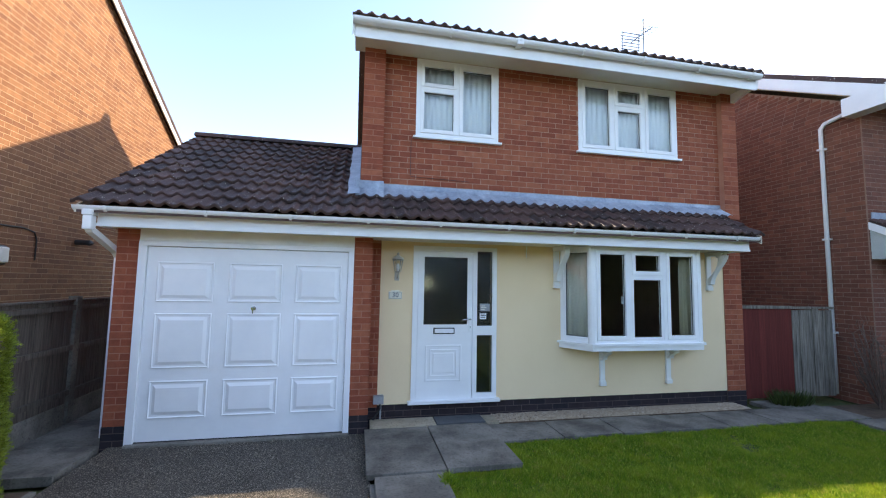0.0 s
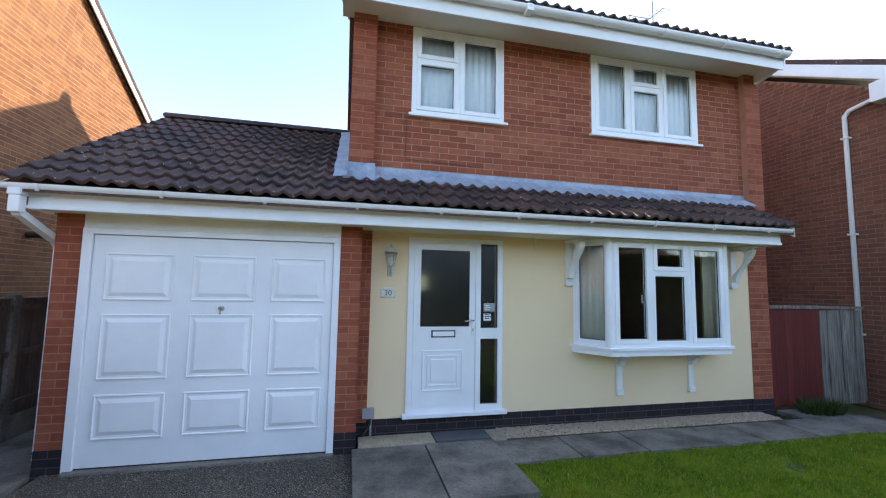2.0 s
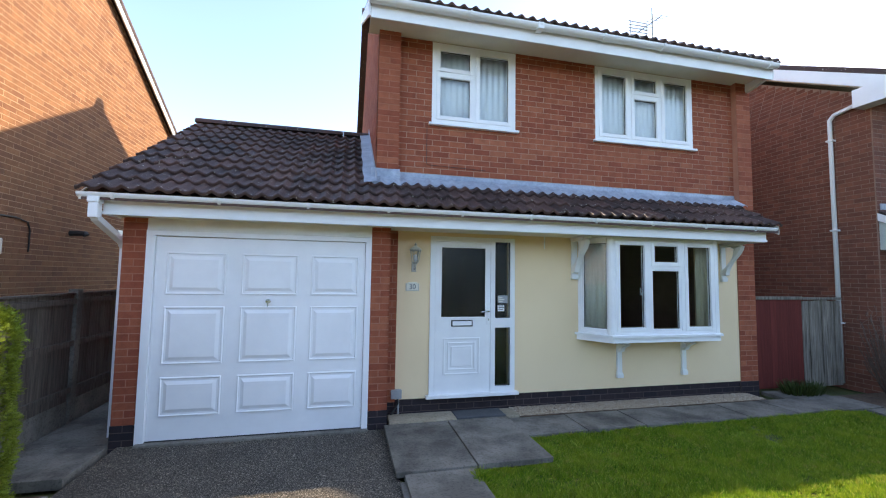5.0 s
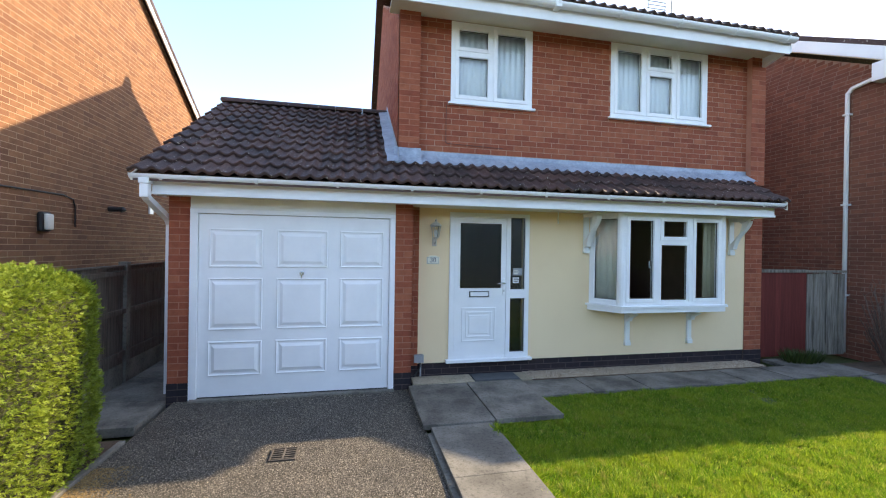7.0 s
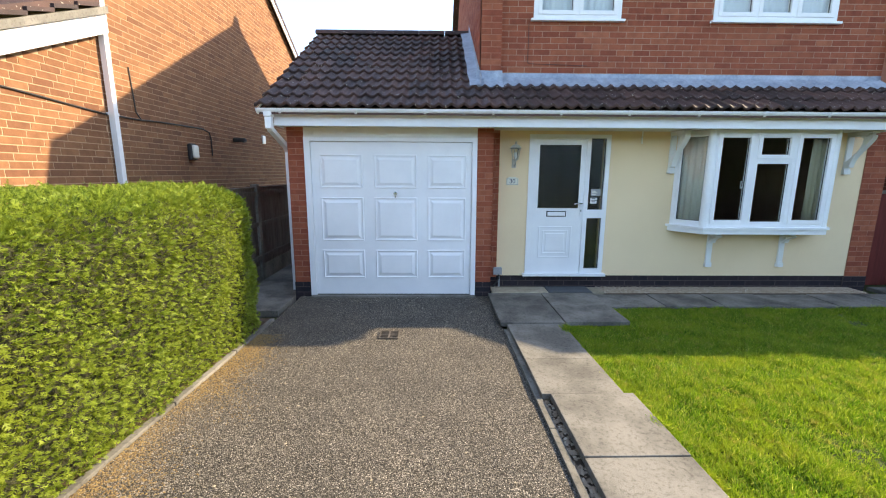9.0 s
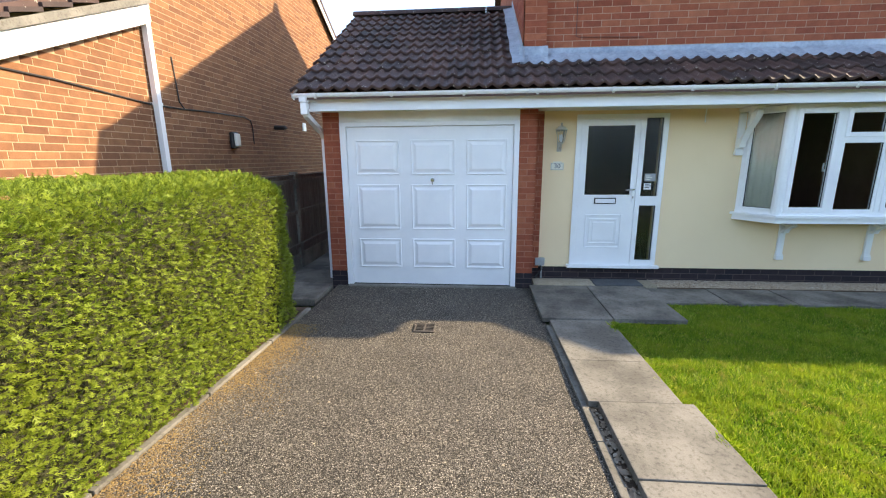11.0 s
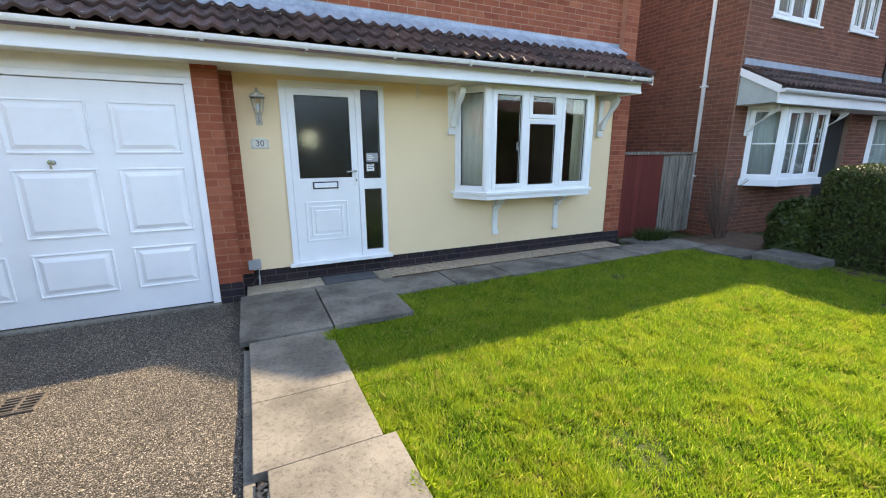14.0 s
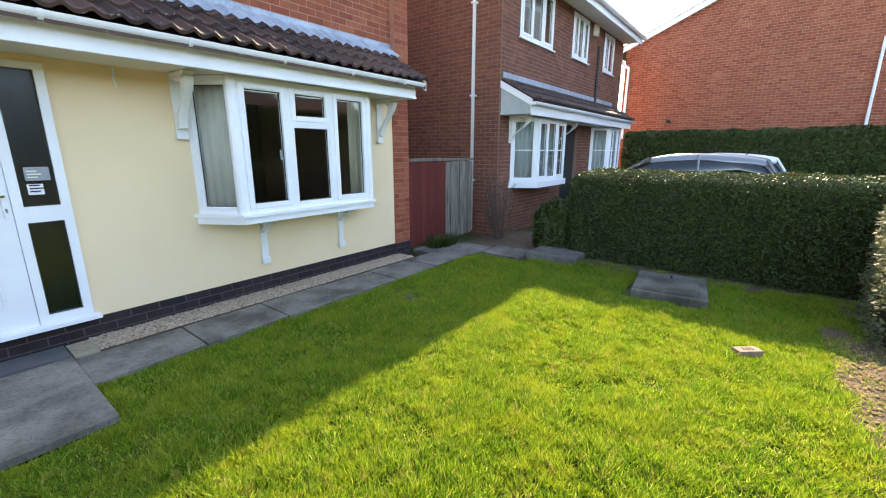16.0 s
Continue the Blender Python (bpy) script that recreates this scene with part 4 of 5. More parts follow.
# lantern, number plate and meter box
lamp = thing("wall_lantern", "aged silver metal coach lantern with clear glass on the wall", "wall lamp", at=(0.592, WY, 1.92))
part("back_plate", boxes((-0.03, 0.03, -0.012, 0, -0.16, -0.02), bevel=0.006), M["pewter"], lamp)
part("arm", tube([(0, 0, -0.10), (0, -0.05, -0.13), (0, -0.10, -0.11), (0, -0.11, -0.06)], 0.009, 8), M["pewter"], lamp, "", True)
part("foot", lathe([(0.012, -0.07), (0.03, -0.055), (0.036, -0.045)], (0, -0.11, 0), 6), M["pewter"], lamp)
part("glass", lathe([(0.036, -0.045), (0.062, 0.10)], (0, -0.11, 0), 6), M["glass"], lamp).visible_shadow = False
part("bulb", lathe([(0.008, -0.04), (0.018, 0.0), (0.016, 0.04), (0.004, 0.055)], (0, -0.11, 0), 10), M["white_paint"], lamp, "", True)
for k in range(6):
    a = 2 * math.pi * k / 6
    part("rib", tube([(0.037 * math.cos(a), -0.11 + 0.037 * math.sin(a), -0.045), (0.064 * math.cos(a), -0.11 + 0.064 * math.sin(a), 0.10)], 0.004, 5), M["pewter"], lamp)
part("cap", lathe([(0.074, 0.10), (0.076, 0.108), (0.045, 0.14), (0.02, 0.15), (0.012, 0.165), (0.016, 0.175), (0.004, 0.195)], (0, -0.11, 0), 12), M["pewter"], lamp)

plate = thing("number_plate", "small cream ceramic house number plate reading 30", "sign", at=(0.578, WY, 1.575))
part("plaque", boxes((-0.085, 0.085, -0.010, 0, -0.05, 0.045), (-0.055, 0.055, -0.010, 0, 0.045, 0.06), bevel=0.005), M["cream"], plate)
part("rim", boxes((-0.078, 0.078, -0.0125, -0.009, -0.044, -0.040), (-0.078, 0.078, -0.0125, -0.009, 0.036, 0.040), (-0.078, -0.074, -0.0125, -0.009, -0.04, 0.036), (0.074, 0.078, -0.0125, -0.009, -0.04, 0.036)), M["grey_box"], plate)
txt = bpy.data.curves.new("numerals", "FONT")
txt.body, txt.size, txt.align_x, txt.align_y, txt.extrude = "30", 0.085, "CENTER", "CENTER", 0.001
txt.materials.append(material("navy_ink", (0.02, 0.025, 0.06), 0.5))
num = new("numerals", txt)
num.parent = plate
num.matrix_local = pose(0, -0.0115, 0, 90)
meter = thing("meter_box", "small grey plastic outdoor box with a cable", "box", at=(0.40, WY, 0.25))
part("box", boxes((-0.06, 0.06, -0.06, 0, 0.0, 0.10), bevel=0.008), M["grey_box"], meter)
part("lid", boxes((-0.064, 0.064, -0.068, -0.058, -0.003, 0.103), bevel=0.006), M["grey_box"], meter)
part("cable", tube([(0.02, -0.03, 0.0), (0.025, -0.035, -0.06), (-0.01, -0.04, -0.12), (-0.05, -0.05, -0.17), (-0.06, -0.06, -0.185)], 0.012, 8), M["black"], meter, "", True)
part("pipe", tube([(0.03, -0.02, 0.0), (0.03, -0.02, -0.19)], 0.012, 8), M["grey_box"], meter)

tagged(part("wall_cable", tube([(0.74, UY - 0.012, 3.66), (0.74, UY - 0.012, 3.16), (0.76, UY - 0.012, 3.14), (1.55, UY - 0.012, 3.12)], 0.0035, 5), M["mortar_dark"], None, "thin dark cable clipped to the red brick"), category="cable")

# television aerial
aer = thing("tv_aerial", "grey metal television aerial on a thin mast", "aerial", at=(5.8, 7.2, 6.40))
part("mast", tube([(0, 0, 0), (0, 0, 0.95)], 0.015, 8), M["grey_box"], aer)
part("boom", tube([(-0.03, -0.30, 0.58), (0.03, 0.45, 0.70)], 0.010, 6), M["grey_box"], aer)
for k in range(7):
    t = k / 6
    part("director", tube([(-0.15, -0.30 + 0.6 * t, 0.58 + 0.1 * t), (0.15, -0.30 + 0.6 * t, 0.58 + 0.1 * t)], 0.005, 5), M["grey_box"], aer)
for k in range(6):
    part("reflector_rod", tube([(-0.24, 0.42, 0.52 + 0.075 * k), (0.24, 0.42, 0.52 + 0.075 * k)], 0.010, 5), M["grey_box"], aer)
for x in (-0.2, 0.2):
    part("reflector_stay", tube([(x, 0.42, 0.50), (x, 0.42, 0.92)], 0.010, 5), M["grey_box"], aer)
# drain cover in the driveway
drain = thing("drain_cover", "rusty square drain grate sunk in the tarmac", "drain cover", at=(-0.975, 3.56, 0.0))
rust = varied("rusty_iron", (0.030, 0.026, 0.023), (0.11, 0.088, 0.070), 14, 120, 0.9, 0.6)
part("surround", boxes((-0.105, 0.105, -0.105, -0.09, -0.05, 0.012), (-0.105, 0.105, 0.09, 0.105, -0.05, 0.012), (-0.105, -0.09, -0.09, 0.09, -0.05, 0.012), (0.09, 0.105, -0.09, 0.09, -0.05, 0.012), bevel=0.004), rust, drain)
part("pit", boxes((-0.09, 0.09, -0.09, 0.09, -0.05, -0.02)), M["black"], drain)
for k in range(5):
    part("bar", boxes((-0.09, 0.09, -0.072 + 0.036 * k - 0.007, -0.072 + 0.036 * k + 0.007, -0.02, 0.010), bevel=0.003), rust, drain)
part("bar", boxes((-0.008, 0.008, -0.09, 0.09, -0.02, 0.0105), bevel=0.003), rust, drain)
# ---- the house across the hedge: orange brick gable ----
left = thing("neighbour_house", "orange brick house end with a tiled gable roof", "house", at=(0, 0, 0))
LX = -4.45
LG = [(4.66, 5.02), (7.86, 6.86), (11.5, 4.85)]
lg = part("wall_gable", prism([(4.66, -0.1), (11.5, -0.1), LG[2], LG[1], LG[0]], LX - 0.25, LX), M["mortar_buff"], left)
lay_bricks(lg, facing(LX, 0, 90), 4.66, 11.5, -0.1, 6.84, (), M["buff_rest"], M["buff_rest"], 0, lambda z: (4.66 + max(0.0, (z - 5.02) / 0.575), 11.5 - max(0.0, (z - 4.85) / 0.552)))
lw = part("wall_porch", prism([(1.0, -0.1), (4.66, -0.1), (4.66, 3.25), (1.0, 1.75)], LX - 0.25, LX), M["mortar_buff"], left)
lay_bricks(lw, facing(LX, 0, 90), 1.0, 4.65, -0.1, 3.25, (), M["buff_rest"], M["buff_rest"], 0, lambda z: (max(1.0, 4.66 - (3.25 - z) / 0.45), 4.65))
part("wall_front", boxes((LX - 8, LX - 0.25, 4.66, 4.9, 0, 4.9)), M["mortar_buff"], left)
part("wall_rear", boxes((LX - 8, LX - 0.25, 11.3, 11.5, 0, 4.9)), M["mortar_buff"], left)
part("roof", prism([(4.1, 4.72), (7.86, 6.88), (12.0, 4.60), (12.0, 4.70), (7.86, 6.98), (4.1, 4.82)], LX - 8, LX + 0.12), M["tile"], left)
for e, ze in ((4.13, 4.60), (12.0, 4.48)):
    part("bargeboard", prism([(e, ze), (7.86, 6.76), (7.86, 6.93), (e, ze + 0.17)], LX + 0.09, LX + 0.115), M["white_paint"], left)
    part("dark_verge", prism([(e, ze + 0.17), (7.86, 6.93), (7.86, 6.99), (e, ze + 0.23)], LX + 0.06, LX + 0.125), M["tile"], left)
part("box_end", boxes((LX - 0.02, LX + 0.112, 11.5, 12.0, 4.45, 4.68)), M["white_paint"], left)
part("downpipe", tube([(LX + 0.05, 11.9, 4.6), (LX + 0.05, 11.6, 4.3), (LX + 0.06, 11.45, 4.1), (LX + 0.06, 11.45, 3.0)], 0.035, 8), M["upvc"], left)
# lean-to porch roof seen from its end
part("porch_roof", prism([(0.7, 1.80), (4.66, 3.58), (4.66, 3.66), (0.7, 1.88)], LX - 4, LX + 0.10), M["tile"], left)
part("bargeboard", prism([(0.7, 1.47), (4.74, 3.29), (4.74, 3.50), (0.7, 1.68)], LX + 0.07, LX + 0.10), M["white_paint"], left)
part("undercloak", prism([(0.7, 1.68), (4.74, 3.50), (4.74, 3.58), (0.7, 1.76)], LX + 0.05, LX + 0.13), M["concrete"], left)
for k in range(12):
    y = 1.0 + 0.3 * k
    part("verge_tile", prism([(y, 1.83 + 0.45 * (y - 0.7) - 0.02), (y + 0.30, 1.83 + 0.45 * (y - 0.4) - 0.06), (y + 0.30, 1.83 + 0.45 * (y - 0.4) - 0.02), (y, 1.83 + 0.45 * (y - 0.7) + 0.02)], LX - 0.4, LX + 0.14), M["tile"], left)
pipe = part("downpipe", tube([(LX + 0.10, 4.78, 4.7), (LX + 0.06, 4.72, 3.9), (LX + 0.06, 4.70, 3.4), (LX + 0.06, 4.70, 0.0)], 0.034, 4, True), M["upvc"], left, "square white plastic downpipe")
for z in (1.2, 2.35):
    part("clip", boxes((LX, LX + 0.10, 4.66, 4.74, z, z + 0.03)), M["upvc"], pipe)
casement(left, facing(0, 4.66), LX - 2.2, LX - 0.5, 3.72, 4.75, [(0, 0.49, 0, 1, True), (0.51, 1, 0, 1, True)])
# cable, bulkhead lamp, pipe stub and vent on the gable
tagged(part("wall_cable", tube([(LX + 0.012, 1.2, 2.50), (LX + 0.012, 3.5, 2.44), (LX + 0.012, 4.6, 2.36), (LX + 0.012, 5.2, 2.36), (LX + 0.012, 5.6, 2.38), (LX + 0.012, 6.7, 2.40), (LX + 0.012, 6.9, 2.36), (LX + 0.012, 6.95, 2.25), (LX + 0.012, 6.95, 1.96)], 0.011, 6), M["black"], None, "black cable clipped along the orange brick wall"), category="cable")
tagged(part("wall_cable", tube([(LX + 0.012, 5.12, 3.0), (LX + 0.012, 5.16, 2.45), (LX + 0.012, 5.24, 2.37)], 0.009, 6), M["black"], None, "short black cable rising up the brick wall"), category="cable")
bulk = thing("bulkhead_lamp", "oval bulkhead lamp with a black rim and white glass", "wall lamp", at=(LX + 0.006, 6.30, 2.0))
part("rim", boxes((0, 0.07, -0.09, 0.09, -0.13, 0.13), bevel=0.03), M["black"], bulk)
part("diffuser", boxes((0.06, 0.11, -0.065, 0.065, -0.105, 0.105), bevel=0.024), M["cream"], bulk, "", True)
tagged(part("flue_stub", tube([(LX, 7.8, 2.30), (LX + 0.20, 7.8, 2.30), (LX + 0.22, 7.8, 2.27)], 0.045, 10), M["black"], None, "short black flue pipe through the wall"), category="pipe")
tagged(part("air_vent", boxes((LX, LX + 0.03, 9.12, 9.28, 2.32, 2.50), bevel=0.006), M["upvc"], None, "small white square air vent on the wall"), category="vent")

# fence between the plots
fence = thing("boundary_fence", "weathered brown board fence with concrete posts", "fence", at=(0, 0, 0))
FX = -3.30
for k in range(4):
    y = 4.10 + 1.83 * k
    part("post", boxes((FX - 0.05, FX + 0.05, y - 0.05, y + 0.05, -0.1, 1.50), bevel=0.008), M["concrete"], fence)
    if k < 3:
        part("gravel_board", boxes((FX - 0.02, FX + 0.02, y + 0.05, y + 1.78, -0.08, 0.22), bevel=0.005), M["concrete"], fence)
        for z in (0.32, 0.85, 1.33):
            part("rail", boxes((FX + 0.012, FX + 0.045, y + 0.05, y + 1.78, z, z + 0.06)), M["timber"], fence)
        for i in range(15):
            a = y + 0.05 + 0.1153 * i
            part("board", boxes((FX - 0.012 - 0.004 * (i % 2), FX + 0.010 - 0.004 * (i % 2), a, a + 0.12, 0.22, 1.43 + 0.004 * ((i * 7) % 3))), M["timber"], fence)
        part("capping", boxes((FX - 0.035, FX + 0.035, y + 0.05, y + 1.78, 1.435, 1.46), bevel=0.004), M["timber"], fence)

# gate and old fence at the other side
gate = thing("side_gate", "red-brown stained boarded side gate", "gate", at=(5.9, 5.42, 0))
for i in range(10):
    part("board", boxes((0.02 + 0.106 * i, 0.125 + 0.106 * i, 0, 0.025, 0.04, 1.42)), M["red_gate"], gate)
part("top_rail", boxes((0.0, 1.08, -0.02, 0.045, 1.42, 1.47), bevel=0.006), M["grey_timber"], gate)
part("ledge", boxes((0.02, 1.08, 0.025, 0.05, 0.3, 0.4), (0.02, 1.08, 0.025, 0.05, 1.1, 1.2)), M["red_gate"], gate)
old = thing("old_fence", "silvery old timber fence panel", "fence", at=(6.99, 5.42, 0))
for i in range(6):
    part("board", boxes((0.005 + 0.135 * i, 0.13 + 0.135 * i, -0.01 * (i % 2), 0.02 - 0.01 * (i % 2), 0.03, 1.40 + 0.006 * ((i * 5) % 4))), M["grey_timber"], old)
part("capping", boxes((-0.02, 0.83, -0.03, 0.04, 1.42, 1.46), bevel=0.006), M["grey_timber"], old)

# ---- the house beyond the gate ----
NX, NY = 8.15, 5.05
right = thing("neighbour_house", "red brick house with white bays under a tiled porch roof", "house", at=(0, 0, 0))
N_UP = [(8.80, 10.30, 3.70, 4.75), (11.40, 12.45, 3.76, 4.75), (13.70, 14.60, 3.76, 4.75)]
N_DN = [(8.62, 10.62, 0.95, 2.2), (11.2, 12.2, 0.15, 2.2), (13.2, 14.9, 0.95, 2.2)]
brick_wall("wall_front", right, facing(0, NY), NX, 15.5, -0.1, 4.85, 0.25, N_UP + N_DN, "brown_rest", "brown_rest", "mortar_brown")
gable_wall("wall_gable", right, NX, NY + 0.02, 13.0, -0.1, 4.85, -90, 0.55, 0.25, "brown_rest", "mortar_brown")
part("wall_far", boxes((15.25, 15.5, NY + 0.26, 13.0, -0.1, 4.85)), M["mortar"], right)
part("wall_rear", boxes((NX, 15.5, 12.8, 13.0, -0.1, 4.85)), M["mortar"], right)
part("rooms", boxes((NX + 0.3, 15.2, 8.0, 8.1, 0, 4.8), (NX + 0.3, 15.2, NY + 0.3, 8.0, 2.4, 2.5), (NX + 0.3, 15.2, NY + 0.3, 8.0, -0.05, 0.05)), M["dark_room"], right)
part("roof", prism([(4.50, 4.86), (9.02, 4.86 + 0.55 * 4.52), (13.5, 4.86), (13.5, 4.95), (9.02, 4.95 + 0.55 * 4.52), (4.50, 4.95)], NX - 0.26, 15.65), M["tile"], right)
part("bargeboard", prism([(4.55, 4.66), (9.02, 4.66 + 0.55 * 4.47), (9.02, 4.88 + 0.55 * 4.47), (4.55, 4.88)], NX - 0.26, NX - 0.23), M["white_paint"], right)
part("box_end", boxes((NX - 0.258, NX, 4.55, NY + 0.1, 4.60, 4.9)), M["white_paint"], right)
part("verge_soffit", prism([(4.57, 4.66), (9.02, 4.66 + 0.55 * 4.45), (9.02, 4.70 + 0.55 * 4.45), (4.57, 4.70)], NX - 0.23, NX + 0.02), M["cream"], right)
part("fascia", boxes((NX - 0.1, 15.6, 4.55, 4.575, 4.72, 4.92)), M["white_paint"], right)
part("soffit", boxes((NX - 0.1, 15.6, 4.575, NY + 0.02, 4.80, 4.82)), M["cream"], right)
gutter(right, NX - 0.28, 15.66, 4.49, 4.91, 0.06)
ndp = part("downpipe", tube([(NX - 0.07, 4.52, 4.86), (NX - 0.07, 4.56, 4.82), (NX - 0.055, 5.55, 4.66), (NX - 0.055, 5.62, 4.58), (NX - 0.055, 5.62, 0.0)], 0.036, 10), M["upvc"], right, "white plastic downpipe", True)
for z in (1.0, 2.6, 4.2):
    part("clip", boxes((NX - 0.10, NX, 5.57, 5.67, z, z + 0.03)), M["upvc"], ndp)
for k, h in enumerate(N_UP):
    n = 3 if k < 2 else 2
    casement(right, facing(0, NY), *h, [(i / n + (0.012 if i else 0), (i + 1) / n - (0.012 if i < n - 1 else 0), 0, 1, i != 1) for i in range(n)])
    drape("net_curtain", facing(0, NY + 0.16), h[0] + 0.03, h[1] - 0.03, h[2], h[3], M["grey_net"], "grey closed curtain in a neighbour's window", 0.015, 0.1)
def simple_bay(a, b, out=0.42):
    w = part("bay_window", boxes((a, b, NY, NY + 0.2, 2.2, 2.25)), M["upvc"], right)
    i0, i1 = a + 0.3, b - 0.3
    an = math.degrees(math.atan2(-out, 0.3))
    s = math.hypot(out, 0.3)
    casement(w, facing(i0, NY - out), 0, i1 - i0, 0.98, 2.22, [(0, 0.32, 0, 1, True), (0.345, 0.655, 0, 1, False), (0.68, 1, 0, 1, True)], sill=False, name="bay_light")
    casement(w, pose(a, NY, 0, 0, 0, an), 0, s, 0.98, 2.22, [(0, 1, 0, 1, False)], sill=False, name="bay_light")
    casement(w, pose(i1, NY - out, 0, 0, 0, -an), 0, s, 0.98, 2.22, [(0, 1, 0, 1, False)], sill=False, name="bay_light")
    part("glazing_bar", boxes((i0, i1, NY - out - 0.006, NY - out + 0.01, 1.59, 1.61)), M["upvc"], w)
    bar = part("glazing_bar", boxes((0.05, s - 0.05, -0.006, 0.01, 1.59, 1.61)), M["upvc"], w)
    bar.matrix_local = pose(a, NY, 0, 0, 0, an)
    part("bay_sill", prism([(a - 0.05, NY), (i0 - 0.03, NY - out - 0.06), (i1 + 0.03, NY - out - 0.06), (b + 0.05, NY)], 0.86, 0.98, "z"), M["upvc"], w)
    drape("net_curtain", facing(i0, NY - out + 0.12), 0.02, i1 - i0 - 0.02, 1.0, 2.2, M["grey_net"], "grey gathered net curtain in a bay", 0.015, 0.09)
    drape("net_curtain", pose(a + 0.07, NY + 0.06, 0, 0, 0, an), 0.02, s, 1.0, 2.2, M["grey_net"], "grey gathered net curtain in a bay", 0.015, 0.09)
simple_bay(8.62, 10.62)
simple_bay(13.2, 14.9)
part("front_door", boxes((11.25, 12.15, NY + 0.06, NY + 0.11, 0.1, 2.15), bevel=0.01), M["black"], right, "dark door in the porch's shade")
nroof = part("porch_roof", prism([(4.40, 2.45), (NY, 2.82), (NY, 2.88), (4.40, 2.51)], NX + 0.02, 14.8), M["tile"], right)
tile_slope(nroof, slope_axes(NX + 0.0, 4.37, 2.46, 0.57), 6.8, 3, seed=9)
part("flashing", boxes((NX + 0.05, 14.8, NY - 0.02, NY - 0.008, 2.86, 3.0)), M["lead"], right)
part("porch_end", prism([(4.45, 2.24), (NY, 2.24), (NY, 2.80), (4.45, 2.45)], NX + 0.02, NX + 0.05), M["grey_net"], right)
part("bargeboard", prism([(4.40, 2.36), (NY, 2.72), (NY, 2.84), (4.40, 2.48)], NX - 0.005, NX + 0.02), M["white_paint"], right)
part("fascia", boxes((NX + 0.02, 14.8, 4.42, 4.445, 2.22, 2.42)), M["white_paint"], right)
part("soffit", boxes((NX + 0.05, 14.8, 4.445, NY, 2.24, 2.26)), M["cream"], right)
gutter(right, NX - 0.02, 14.86, 4.36, 2.43, 0.055)
scroll_bracket("bracket", 8.55, NY, 2.235, 0.5, 0.45, 0.08)
scroll_bracket("bracket", 10.9, NY, 2.235, 0.5, 0.45, 0.08)

alarm = thing("alarm_box", "small pale alarm box high on the brick wall", "alarm box", at=(12.85, NY, 4.62))
part("case", boxes((-0.11, 0.11, -0.09, 0, -0.14, 0.14), bevel=0.02), M["cream"], alarm)
part("lamp", boxes((-0.05, 0.05, -0.10, -0.088, -0.12, -0.07), bevel=0.01), M["grey_box"], alarm)
part("downpipe", tube([(13.2, NY - 0.04, 4.3), (13.2, NY - 0.04, 2.9)], 0.035, 8), M["black"], right)

# far gable house
far = thing("far_house", "red brick gable end of a house further along", "house", at=(0, 0, 0))
gable_wall("wall_gable", far, 17.5, -4.6, 5.5, -0.1, 5.0, -90, 0.44, 0.25)
part("wall_back", boxes((25, 25.2, -4.6, 5.5, 0, 5)), M["mortar"], far)
part("wall_front", boxes((17.75, 25, -4.6, -4.4, 0, 5)), M["mortar"], far)
part("roof", prism([(-5.0, 4.9), (0.45, 4.9 + 0.44 * 5.45), (5.9, 4.9), (5.9, 5.0), (0.45, 5.0 + 0.44 * 5.45), (-5.0, 5.0)], 17.38, 25.3), M["tile"], far)
for s in (1, -1):
    part("bargeboard", prism([(0.45 + s * 5.4, 4.80), (0.45, 4.80 + 0.44 * 5.4), (0.45, 4.98 + 0.44 * 5.4), (0.45 + s * 5.4, 4.98)], 17.36, 17.39), M["white_paint"], far)
part("downpipe", tube([(17.42, 5.75, 4.85), (17.42, 5.5, 4.5), (17.42, 5.36, 4.4), (17.42, 5.36, 2.0)], 0.05, 8), M["upvc"], far)
part("downpipe", tube([(17.42, -0.94, 4.5), (17.42, -0.94, 0.0)], 0.036, 8), M["upvc"], far)
casement(far, facing(17.5, -1.2, -90), 0.0, 1.0, 3.2, 4.2, [(0, 0.5, 0, 1, True), (0.5, 1, 0, 1, False)])
part("flue", tube([(17.5, 3.9, 2.56), (17.3, 3.9, 2.56)], 0.06, 8), M["black"], far)


